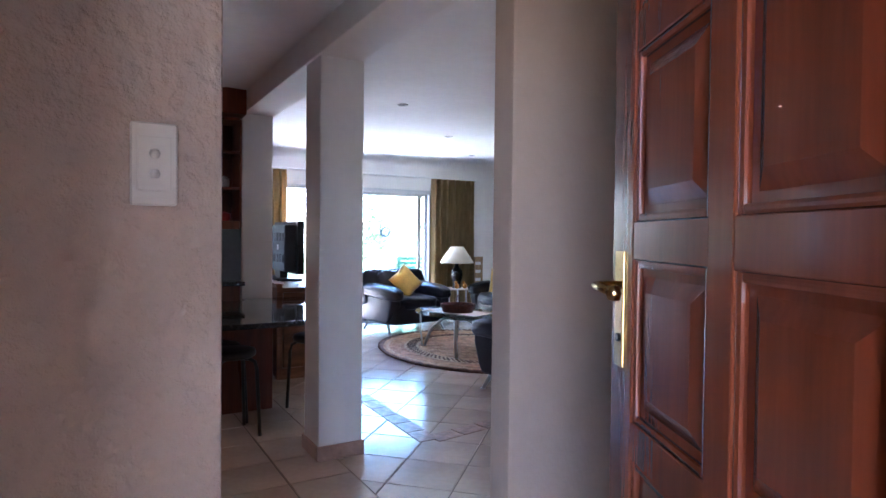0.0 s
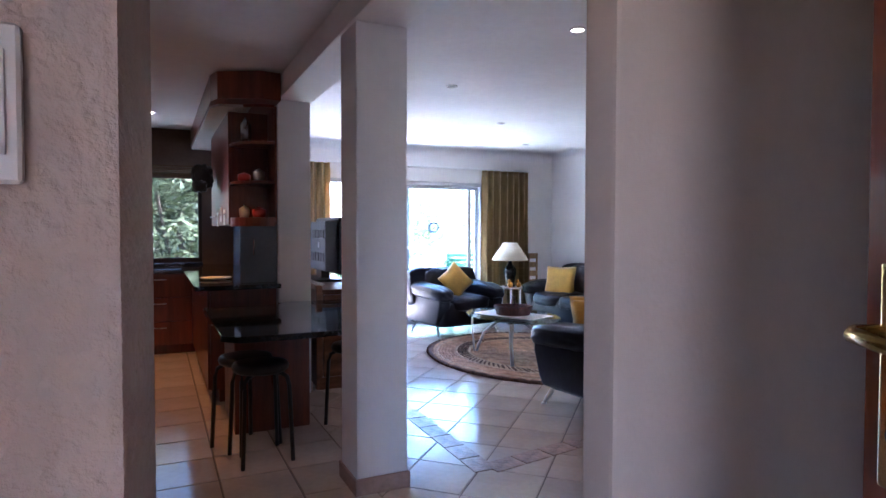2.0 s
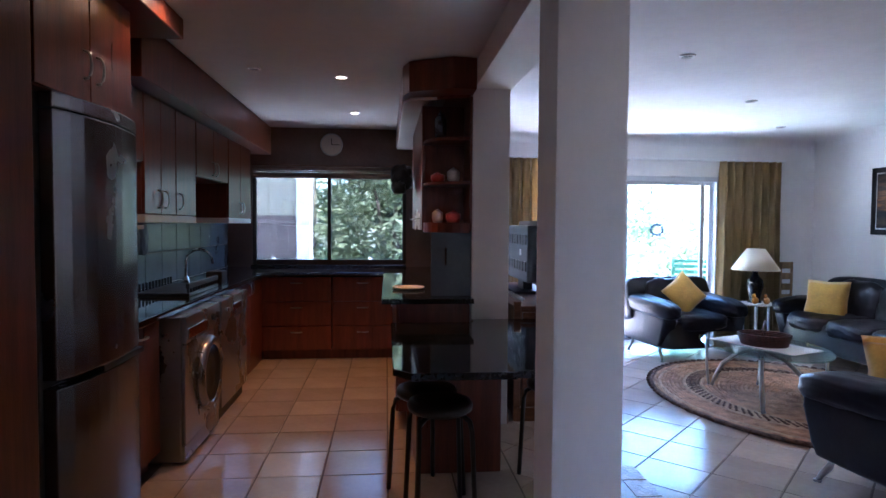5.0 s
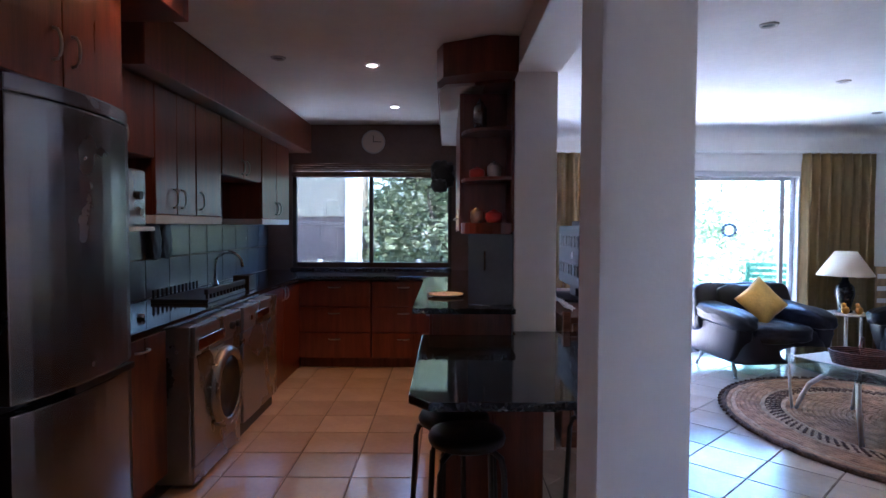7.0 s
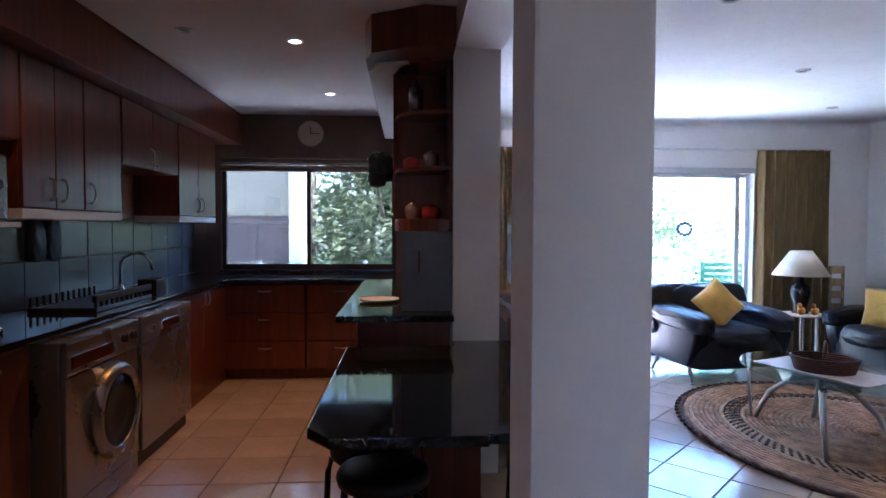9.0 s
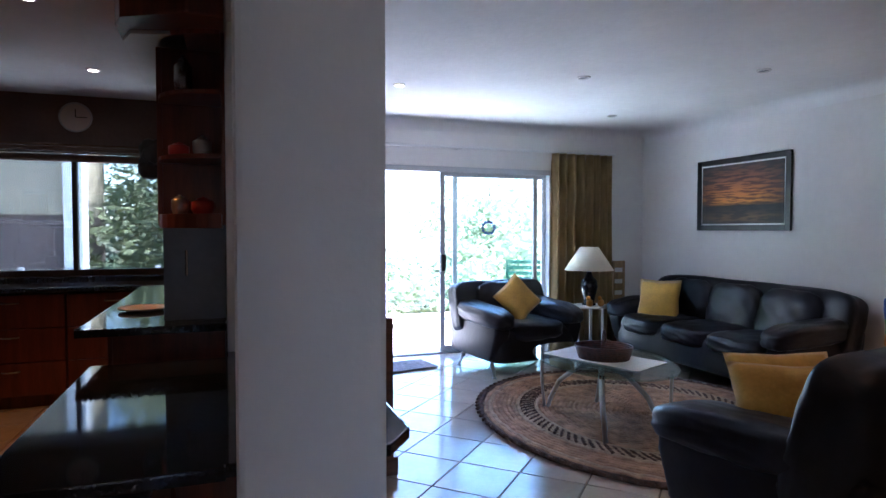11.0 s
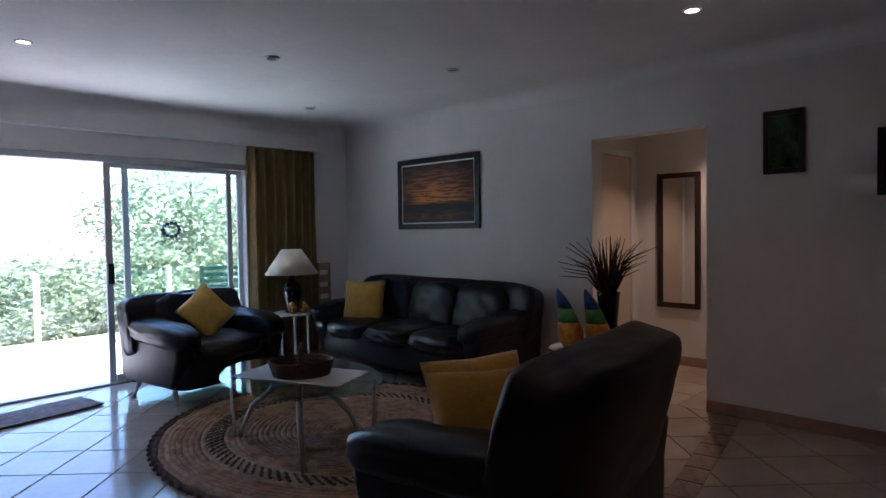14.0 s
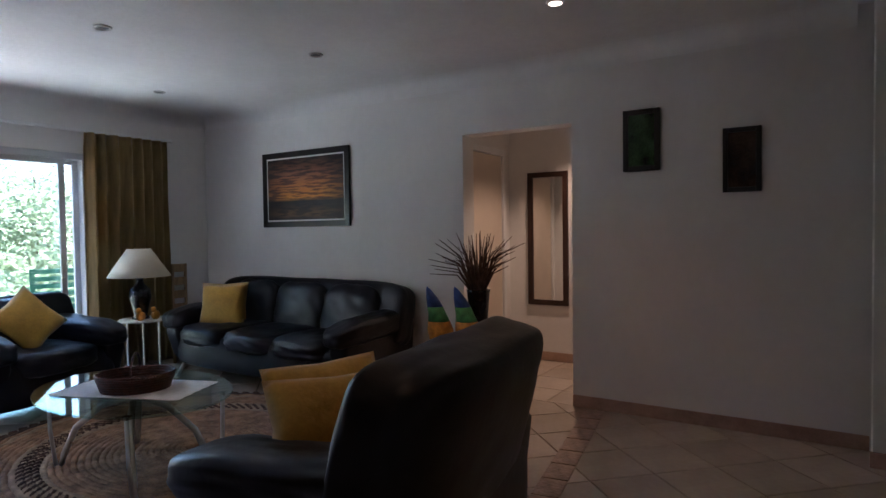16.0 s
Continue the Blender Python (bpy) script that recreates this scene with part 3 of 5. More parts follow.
def cabinet(name, label, x0, y0, z0, x1, y1, z1, doors, face="x", handles="z", hz=None, mat="cherry", drawers=1):
    """A unit with a carcass and bevelled doors; face x looks to +x, face y to -y, face w to -x."""
    t = thing(name, label, "cabinet")
    part("body", box(x0, y0, z0, x1, y1, z1, 0.003, 1), mat, t)
    a0, a1 = (y0, y1) if face in "xw" else (x0, x1)
    n = doors
    for k in range(drawers):
        za, zb = z0 + (z1 - z0) * k / drawers + 0.004, z0 + (z1 - z0) * (k + 1) / drawers - 0.004
        for i in range(n):
            u0, u1 = a0 + (a1 - a0) * i / n + 0.003, a0 + (a1 - a0) * (i + 1) / n - 0.003
            if face == "x":
                d = part("door", box(x1, u0, za, x1 + 0.02, u1, zb, 0.005), mat, t)
                left = i % 2 == 0
                hy = (u1 - 0.05 if left and n > 1 else u0 + 0.05) if handles == "z" else (u0 + u1) / 2
                part("handle", bow_handle(x1 + 0.02, hy, hz if hz else (zb - 0.06), 0.11, handles, (1, 0)), "nickel", d, "brushed metal bow handle", True)
            elif face == "w":
                d = part("door", box(x0 - 0.02, u0, za, x0, u1, zb, 0.005), mat, t)
                part("handle", bow_handle(x0 - 0.02, (u0 + u1) / 2, hz if hz else (zb - 0.06), 0.11, "y", (-1, 0)), "nickel", d, "brushed metal bow handle", True)
            else:
                d = part("door", box(u0, y0 - 0.02, za, u1, y0, zb, 0.005), mat, t)
                part("handle", bow_handle((u0 + u1) / 2, y0 - 0.02, hz if hz else (zb - 0.06), 0.11, "x", (0, -1)), "nickel", d, "brushed metal bow handle", True)
    return t


cabinet("tall_cabinet", "tall cherry-brown cupboard beside the refrigerator", -1.1, 2.55, 0.0, -0.52, 3.17, 2.38, 1, hz=1.1)
cabinet("cabinet", "cherry-brown cupboard above the refrigerator with two doors", -1.1, 3.18, 1.872, -0.52, 3.97, 2.38, 2, hz=2.02)
cabinet("base_cabinet", "cherry-brown base unit with a bar handle beside the washing machine", -1.1, 3.98, 0.1, -0.60, 4.50, 0.86, 1, handles="y")
cabinet("base_cabinet", "cherry-brown base unit under the sink counter", -1.1, 6.12, 0.1, -0.58, 7.22, 0.86, 2)
cabinet("base_cabinet", "cherry-brown drawer unit below the window counter", -0.575, 7.26, 0.1, 0.13, 8.05, 0.86, 1, "y", drawers=3)
cabinet("base_cabinet", "cherry-brown drawer unit below the window counter", 0.14, 7.26, 0.1, 0.76, 8.05, 0.86, 1, "y", drawers=3)
cabinet("base_cabinet", "cherry-brown base unit beside the plastered wall", 0.78, 5.14, 0.1, 1.27, 7.24, 0.86, 3, "w")
pl = box(-1.08, 3.98, 0, -0.65, 4.5, 0.098)
box(-1.08, 6.12, 0, -0.58, 7.3, 0.098, bm=pl)
box(-0.57, 7.32, 0, 0.8, 8.0, 0.098, bm=pl)
box(0.84, 5.16, 0, 1.27, 7.3, 0.098, bm=pl)
structure("kitchen_plinth", pl, "cherry", "dark plinth below the kitchen units", category="plinth")
ct = extrude_poly([(-1.11, 3.98), (-0.53, 3.98), (-0.53, 7.2), (0.66, 7.2), (0.66, 4.98), (1.278, 4.98), (1.278, 5.13), (1.275, 8.06), (-1.11, 8.06)], 0.87, 0.905, 0.006)
tagged(part("worktop", ct, "granite"), "polished black granite kitchen worktop", "worktop")
structure("splashback", box(-1.118, 3.98, 0.906, -1.112, 8.06, 1.42), "grout", "grey wall tiles above the worktop", category="wall tiles")
for i in range(12):
    for k in range(2):
        y0 = 3.99 + 0.339 * i
        o = part("tile", box(-1.112, y0, 0.91 + 0.26 * k, -1.104, y0 + 0.333, 1.163 + 0.26 * k, 0.002, 1), "splash", bpy.data.objects["splashback"])
part("back_panel", box(1.268, 5.15, 0.906, 1.279, 8.05, 1.36), "splash", bpy.data.objects["splashback"])

# upper units over the counter
cabinet("wall_cabinet", "cherry-brown wall cupboard with bow handles", -1.1, 4.76, 1.45, -0.77, 5.30, 2.18, 2, hz=1.55)
cabinet("wall_cabinet", "cherry-brown wall cupboard with a bow handle", -1.1, 5.31, 1.45, -0.77, 5.74, 2.18, 1, hz=1.55)
cabinet("wall_cabinet", "short cherry-brown wall cupboard above the cooker", -1.1, 5.76, 1.76, -0.77, 6.68, 2.18, 2, hz=1.85)
cabinet("wall_cabinet", "narrow cherry-brown wall cupboard next to the window", -1.1, 6.70, 1.45, -0.77, 7.60, 2.18, 2, hz=1.55)
lp = box(-1.1, 4.76, 1.40, -0.75, 5.74, 1.45, 0.004, 1)
tagged(part("light_pelmet", box(-1.1, 6.70, 1.40, -0.75, 7.60, 1.45, 0.004, 1), "white_paint"), "pale pelmet strip under the narrow cupboard", "pelmet")
tagged(part("light_pelmet", lp, "white_paint"), "pale pelmet strip under the wall cupboards", "pelmet")
cabinet("shelf_unit", "open cherry-brown shelf holding the microwave", -1.1, 3.99, 1.76, -0.77, 4.75, 2.18, 2, hz=1.85)
tagged(part("microwave_shelf", box(-1.1, 3.99, 1.36, -0.75, 4.75, 1.385, 0.004, 1), "white_paint"), "pale shelf board under the microwave", "shelf")
blk = box(-1.11, 2.55, 2.385, -0.40, 4.40, 2.495, 0.004, 1)
box(-1.11, 4.40, 2.185, -0.62, 8.06, 2.495, 0.004, 1, blk)
tagged(part("cabinet_cornice", blk, "cherry"), "cherry-brown bulkhead above the wall cupboards", "bulkhead")

mw = thing("microwave", "silver microwave oven with dark glass door and round knobs", "microwave")
part("body", box(-1.08, 4.02, 1.386, -0.78, 4.70, 1.69, 0.01), "steel", mw)
part("door_glass", box(-0.782, 4.05, 1.41, -0.774, 4.50, 1.67, 0.004), "black_plastic", mw)
part("control_panel", box(-0.782, 4.52, 1.40, -0.772, 4.69, 1.68, 0.004), "silver_paint", mw)
for z in (1.46, 1.55):
    part("knob", tube([(-0.774, 4.61, z), (-0.752, 4.61, z)], 0.022, 14), "black_plastic" if z > 1.5 else "chrome", mw)

fr_ = thing("refrigerator", "tall silver-grey fridge freezer with curved doors", "refrigerator")
part("body", box(-1.1, 3.24, 0.0, -0.535, 3.97, 1.86, 0.008), "grey_plastic", fr_)
def bulged(z0, z1):
    pts = [(-0.53, 3.25)] + [(-0.48 + 0.055 * math.sin(math.pi * i / 10) ** 0.7, 3.25 + 0.715 * i / 10) for i in range(11)] + [(-0.53, 3.965)]
    return extrude_poly(pts, z0, z1, 0.006)
d1 = part("door", bulged(0.83, 1.80), "steel", fr_)
d2 = part("freezer_door", bulged(0.06, 0.80), "steel", fr_)
part("top_trim", bulged(1.805, 1.86), "steel", fr_)
part("grip", box(-0.46, 3.5, 0.802, -0.43, 3.9, 0.828, 0.006), "black_plastic", d1)

wm = thing("washing_machine", "silver front-loading washing machine under the worktop", "washing machine")
X = -0.455
part("body", box(-1.08, 4.535, 0.02, X - 0.02, 5.25, 0.86, 0.012), "silver_paint", wm)
part("front", box(X - 0.02, 4.54, 0.12, X, 5.245, 0.70, 0.01), "silver_paint", wm)
part("plinth", box(X - 0.03, 4.54, 0.02, X - 0.005, 5.245, 0.115, 0.006), "silver_paint", wm)
cp = part("control_panel", box(X - 0.02, 4.54, 0.705, X + 0.008, 5.245, 0.86, 0.012), "silver_paint", wm)
part("drawer", box(X + 0.008, 4.57, 0.73, X + 0.016, 4.93, 0.79, 0.004), "chrome", cp)
for y in (5.06, 5.16):
    part("knob", tube([(X + 0.006, y, 0.785), (X + 0.028, y, 0.785)], 0.022, 14), "black_plastic", cp)
b = bmesh.new()
ring = [(0.19, 0.0), (0.235, 0.0), (0.24, 0.02), (0.225, 0.045), (0.19, 0.05), (0.175, 0.03), (0.19, 0.0)]
lathe(ring, 36, bm=b)
bmesh.ops.rotate(b, verts=b.verts, matrix=Matrix.Rotation(radians(90), 3, "Y"))
bmesh.ops.translate(b, verts=b.verts, vec=(X - 0.005, 4.97, 0.44))
rg = part("door_ring", b, "silver_paint", wm, smooth=True)
b = bmesh.new()
lathe([(0.0, 0.01), (0.1, 0.02), (0.178, 0.035), (0.178, 0.03), (0.0, 0.0)], 30, bm=b)
bmesh.ops.rotate(b, verts=b.verts, matrix=Matrix.Rotation(radians(90), 3, "Y"))
bmesh.ops.translate(b, verts=b.verts, vec=(X - 0.003, 4.97, 0.44))
part("door_glass", b, "black_plastic", rg, "dark bowl glass of the washing machine door", True)

dw = thing("dishwasher", "silver dishwasher with a pocket handle under the worktop", "dishwasher")
part("body", box(-1.08, 5.29, 0.1, X - 0.02, 6.08, 0.86, 0.01), "silver_paint", dw)
part("door", box(X - 0.02, 5.30, 0.10, X, 6.07, 0.70, 0.008), "silver_paint", dw)
cp = part("control_panel", box(X - 0.02, 5.30, 0.705, X + 0.006, 6.07, 0.86, 0.01), "silver_paint", dw)
part("handle", box(X + 0.006, 5.55, 0.75, X + 0.02, 5.82, 0.80, 0.008), "chrome", cp)
part("dial", tube([(X + 0.004, 5.42, 0.78), (X + 0.02, 5.42, 0.78)], 0.018, 14), "chrome", cp)
part("foot_panel", box(X - 0.06, 5.30, 0.0, X - 0.04, 6.07, 0.1), "black_plastic", dw)

for i, (x, y) in enumerate(((-0.98, 4.2), (-0.72, 4.2), (-0.98, 4.52), (-0.72, 4.52))):
    t = thing("hob_knob", "chrome hob knob on the black worktop", "knob", pose(x, y, 0.905), "hob knobs")
    part("knob_cap", lathe([(0.018, 0), (0.022, 0.012), (0.016, 0.028), (0.0, 0.03)], 14), "chrome", t, smooth=True)
tp = thing("tap", "chrome swan-neck kitchen tap behind the sink", "tap")
part("spout", tube([(-0.98, 6.2, 0.905), (-0.98, 6.2, 1.08)] + [(-0.98 + 0.11 - 0.11 * math.cos(math.pi * i / 8), 6.2, 1.08 + 0.1 * math.sin(math.pi * i / 8)) for i in range(1, 8)] + [(-0.76, 6.2, 1.06)], 0.011), "chrome", tp, smooth=True)
part("base", lathe([(0.03, 0), (0.03, 0.02), (0.018, 0.05), (0, 0.05)], 16, (-0.98, 6.2, 0.905)), "chrome", tp)
dr = thing("dish_rack", "dark plastic dish rack on the draining board", "dish rack")
part("tray", box(-0.98, 5.15, 0.906, -0.62, 5.85, 0.93, 0.006), "black_plastic", dr)
for i in range(12):
    part("slat", box(-0.64, 5.16 + 0.06 * i, 0.93, -0.625, 5.175 + 0.06 * i, 0.985, 0.002, 1), "black_plastic", dr)
    part("slat", box(-0.975, 5.16 + 0.06 * i, 0.93, -0.96, 5.175 + 0.06 * i, 0.985, 0.002, 1), "black_plastic", dr)
part("rim", box(-0.645, 5.15, 0.96, -0.62, 5.85, 0.995, 0.003, 1), "black_plastic", dr)
cb = part("cutlery_box", box(-0.72, 5.87, 0.906, -0.60, 6.03, 1.02, 0.008), "black_plastic", dr)
gl = thing("oven_glove", "grey oven gloves hanging below the wall cupboards", "oven glove")
for y in (5.42, 5.58):
    part("glove", soft_box(-1.08, y, 1.28, 0.045, 0.15, 0.24, 3, 8, wrinkle=0.01, seed=y), "grey_plastic", gl, smooth=True)
    part("loop", tube([(-1.08, y, 1.38), (-1.08, y, 1.44)], 0.004, 6), "white_paint", gl)

bl = thing("bamboo_blind", "rolled-up brown bamboo blind above the kitchen window", "blind")
for i in range(6):
    part("slat", box(-0.82, 8.01, 1.945 + 0.022 * i, 0.90, 8.03 + 0.012 * (i % 2), 1.963 + 0.022 * i, 0.004, 1), "blind", bl)
part("roll", tube([(-0.82, 8.02, 1.95), (0.9, 8.02, 1.95)], 0.03, 12), "blind", bl)
ck = thing("wall_clock", "round pale wall clock above the kitchen window", "clock", pose(0.06, 8.07, 2.31, 90))
part("case", lathe([(0.0, 0.0), (0.125, 0.0), (0.13, 0.02), (0.118, 0.028), (0.115, 0.018), (0.0, 0.018)], 32), "nickel", ck, smooth=True)
part("dial", lathe([(0.0, 0.019), (0.114, 0.019), (0.114, 0.021), (0, 0.021)], 32), "white_plastic", ck)
part("hand", box(-0.004, 0, 0.022, 0.004, 0.07, 0.025), "black_metal", ck)
part("hand", box(-0.003, -0.003, 0.025, 0.09, 0.004, 0.027), "black_metal", ck)

# corner shelves beside the divider
sh = thing("corner_shelf", "open cherry-brown corner shelf unit with rounded shelves", "shelf unit")
part("side_panel", box(0.95, 5.45, 1.36, 0.975, 7.0, 2.28, 0.003, 1), "cherry", sh)
part("back_board", box(1.262, 5.13, 1.36, 1.279, 5.46, 2.28, 0.002, 1), "cherry", sh)
part("back_board", box(0.975, 5.455, 1.36, 1.262, 5.475, 2.28, 0.002, 1), "cherry", sh)
for z in (1.345, 1.68, 1.985, 2.27):
    pts = [(1.262, 5.455), (0.96, 5.455)] + [(0.96 + 0.30 * (1 - math.cos(math.pi / 2 * i / 8)), 5.455 - 0.33 * math.sin(math.pi / 2 * i / 8) ** 0.8) for i in range(1, 9)]
    part("shelf", extrude_poly(pts, z, z + (0.07 if z < 1.4 else 0.022), 0.003), "cherry", sh)
cabinet("wall_cabinet", "cherry-brown wall cupboard beside the window", 0.98, 5.48, 1.36, 1.278, 7.2, 2.28, 4, "w", hz=1.45)
cp = extrude_poly([(1.279, 4.95), (1.12, 4.93), (0.84, 5.09), (0.80, 5.23), (0.80, 8.06), (1.279, 8.06)], 2.29, 2.495, 0.006)
tagged(part("cabinet_cornice", cp, "cherry"), "cherry-brown angled bulkhead over the corner shelves", "bulkhead")
tagged(part("bulkhead_soffit", extrude_poly([(1.1, 5.2), (0.86, 5.26), (0.81, 5.4), (0.81, 8.05), (1.1, 8.05)], 2.27, 2.289, 0.002), "white_paint"), "pale underside board of the bulkhead", "board")
for i, (x, y, z, mat, r, h, lab) in enumerate(((1.08, 5.40, 2.007, "steel", 0.045, 0.2, "tall steel canister on the corner shelf"), (1.06, 5.36, 1.702, "red", 0.05, 0.07, "small red pot on the corner shelf"), (1.17, 5.33, 1.702, "nickel", 0.045, 0.1, "grey tin on the corner shelf"),
                                            (1.06, 5.36, 1.415, "nickel", 0.04, 0.09, "grey jar on the corner shelf"), (1.17, 5.32, 1.415, "red", 0.055, 0.08, "round red teapot on the corner shelf"))):
    t = thing("kitchen_jar", lab, "jar", pose(x, y, z))
    part("body", lathe([(r * 0.8, 0), (r, h * 0.3), (r, h * 0.8), (r * 0.6, h * 0.92), (0, h * 0.93)], 18), mat, t, smooth=True)
    part("lid", lathe([(r * 0.6, h * 0.9), (r * 0.5, h), (0.008, h * 1.02), (0.008, h * 1.1), (0, h * 1.1)], 14), mat, t, smooth=True)
hk = thing("hanging_cloth", "black cap and cloths hanging on the cupboard side", "cloth")
part("cap", soft_box(0.83, 6.6, 1.83, 0.18, 0.2, 0.22, 3, 8, wrinkle=0.03), "black_plastic", hk, smooth=True)
part("cap_peak", soft_box(0.80, 6.5, 1.73, 0.12, 0.16, 0.1, 3, 6, wrinkle=0.02), "black_plastic", hk, smooth=True)
nt_ = thing("note_paper", "white paper notes pinned on the cupboard side", "paper")
for y, z in ((5.7, 1.43), (6.0, 1.46), (6.3, 1.42)):
    part("sheet", box(0.945, y, z - 0.07, 0.949, y + 0.14, z + 0.06), "white_paint", nt_)
cl = thing("wall_hook", "small chrome bottle opener hanging on the tiles", "opener")
part("shaft", tube([(1.1, 5.145, 1.12), (1.1, 5.14, 1.24)], 0.007), "chrome", cl)
tagged(part("hook_panel", box(1.0, 5.15, 0.906, 1.268, 5.165, 1.345), "splash"), "dark tiled panel under the corner shelf", "wall tiles")
pt = thing("plate", "white dinner plate on the black worktop", "plate", pose(0.86, 5.6, 0.905))
part("dish", lathe([(0.0, 0.004), (0.07, 0.004), (0.12, 0.018), (0.125, 0.02), (0.12, 0.012), (0.07, 0.0), (0, 0.0)], 30), "white_paint", pt, smooth=True)

# breakfast table: black granite on a cherry cupboard
tb = thing("breakfast_table", "black granite breakfast table on a cherry-brown base", "table")
part("tabletop", extrude_poly([(0.72, 3.70), (0.80, 3.60), (1.275, 3.60), (1.275, 3.62), (1.70, 3.62), (1.79, 3.74), (1.79, 5.10), (1.275, 5.10), (1.275, 4.975), (0.72, 4.975)], 0.715, 0.75, 0.006), "granite", tb)
part("pedestal", box(0.86, 4.32, 0.0, 1.34, 4.95, 0.714, 0.004, 1), "cherry", tb)


def stool():
    t = thing("stool", "black round stool with tubular metal legs", "stool", pose(0, 0, 0), "stools at the breakfast table")
    part("seat", lathe([(0.0, 0.505), (0.14, 0.505), (0.155, 0.515), (0.16, 0.535), (0.15, 0.555), (0.12, 0.562), (0, 0.565)], 28), "vinyl", t, smooth=True)
    for i in range(4):
        a = math.pi / 4 + math.pi / 2 * i
        c, s = math.cos(a), math.sin(a)
        part("leg", tube([(0.05 * c, 0.05 * s, 0.498), (0.13 * c, 0.13 * s, 0.498), (0.165 * c, 0.165 * s, 0.48), (0.178 * c, 0.178 * s, 0.43), (0.20 * c, 0.20 * s, 0.0)], 0.0125, 8), "black_metal", t, smooth=True)
    return t


st = stool()
st.matrix_basis = pose(0.95, 3.86, 0, 0, 0, 8)
for x, y, r in ((0.90, 4.10, 30), (1.62, 4.2, 20)):
    copy_thing(st, pose(x, y, 0, 0, 0, r))


# ---- lounge ----
def leather_seat(name, label, category, w, seats, m, group="", rise=0.0):
    """A rounded leather armchair or sofa that looks along -y, on splayed metal legs."""
    t = thing(name, label, category, m, group)
    d, aw = 0.92, 0.26
    part("base", soft_box(0, 0.0, 0.275, w - 0.12, d - 0.14, 0.32, 8, 12, wrinkle=0.004), "leather", t, smooth=True)
    part("back_panel", soft_box(0, 0.36, 0.37, w - 0.08, 0.16, 0.54, 8, 10, wrinkle=0.004), "leather", t, smooth=True)
    sw_ = (w - 2 * aw + 0.06) / seats
    for i in range(seats):
        cx = -sw_ * seats / 2 + sw_ * (i + 0.5)
        part("seat_cushion", soft_box(cx, -0.10, 0.40, sw_ + 0.01, 0.70, 0.18, 4.5, 14, wrinkle=0.013, seed=i * 7.1), "leather", t, smooth=True)
        b = soft_box(cx, 0, 0, sw_ + 0.02, 0.22, 0.50, 3.8, 14, wrinkle=0.014, seed=i * 3.3 + 2)
        bmesh.ops.rotate(b, verts=b.verts, matrix=Matrix.Rotation(radians(-14), 3, "X"))
        bmesh.ops.translate(b, verts=b.verts, vec=(0, 0.24, 0.585 + rise * 0.6))
        part("back_cushion", b, "leather", t, smooth=True)
    b = soft_box(0, 0, 0, w + (0.0 if seats == 1 else 0.03), 0.27, 0.56 + rise, 6.0, 18, wrinkle=0.006, seed=5)
    for v in b.verts:
        e = abs(v.co.x) / (w / 2)
        v.co.y -= 0.07 * e ** 4
    bmesh.ops.rotate(b, verts=b.verts, matrix=Matrix.Rotation(radians(-14), 3, "X"))
    bmesh.ops.translate(b, verts=b.verts, vec=(0, 0.36, 0.575 + rise / 2))
    part("backrest", b, "leather", t, smooth=True)
    for s in (-1, 1):
        b = soft_box(0, 0, 0, aw, d - 0.05, 0.18, 3.8, 16, wrinkle=0.008, seed=9 + s)
        for v in b.verts:
            k = (v.co.y + 0.43) / 0.86
            v.co.z += 0.05 * k * k
            v.co.z -= 0.05 * max(0, 0.25 - k) * 2
        bmesh.ops.translate(b, verts=b.verts, vec=(s * (w / 2 - aw / 2), -0.02, 0.535))
        arm = part("armrest", b, "leather", t, smooth=True)
        pb = bmesh.new()
        prof = [(-0.40, 0.50), (-0.40, 0.40), (-0.34, 0.22), (-0.30, 0.15), (0.34, 0.15), (0.42, 0.30), (0.45, 0.55)]
        vs = [[pb.verts.new((s * (w / 2 - o), y, z)) for y, z in prof] for o in (0.035, 0.2)]
        pb.faces.new(vs[0])
        pb.faces.new(vs[1])
        for i in range(len(prof)):
            j = (i + 1) % len(prof)
            pb.faces.new((vs[0][i], vs[0][j], vs[1][j], vs[1][i]))
        bmesh.ops.bevel(pb, geom=pb.edges[:], offset=0.03, segments=3, affect="EDGES", profile=0.6)
        part("side_panel", pb, "leather", t, smooth=True)
        for y, dy in ((-0.24, -0.075), (0.25, 0.065)):
            x = s * (w / 2 - 0.10)
            b = tube([(x, y, 0.16), (x + s * 0.005, y + dy * 0.25, 0.10), (x + s * 0.012, y + dy * 0.75, 0.05), (x + s * 0.02, y + dy, 0.012)], 0.024, 10, r_end=0.013)
            lathe([(0.0, 0.0), (0.022, 0.0), (0.022, 0.01), (0.0, 0.014)], 12, (x + s * 0.02, y + dy * 1.05, 0), b)
            part("leg", b, "nickel", t, "curved brushed metal leg", True)
    return t


a1 = leather_seat("armchair", "rounded black leather armchair on splayed metal legs", "armchair", 1.06, 1, pose(3.93, 7.317, 0, 0, 0, 8.7), "black leather suite", -0.04)
leather_seat("armchair", "rounded black leather armchair with a high back", "armchair", 1.08, 1, pose(3.56, 3.80, 0, 0, 0, 187), "black leather suite", 0.08)
leather_seat("sofa", "black leather three-seat sofa against the white wall", "sofa", 2.2, 3, pose(5.47, 6.34, 0, 0, 0, -90), "black leather suite")


def scatter(m, label, seed, w=0.42, h=0.42):
    t = thing("scatter_cushion", label, "cushion", m, "yellow scatter cushions")
    part("cover", pillow(w, h, 0.15, seed=seed), "yellow", t, smooth=True)
    return t


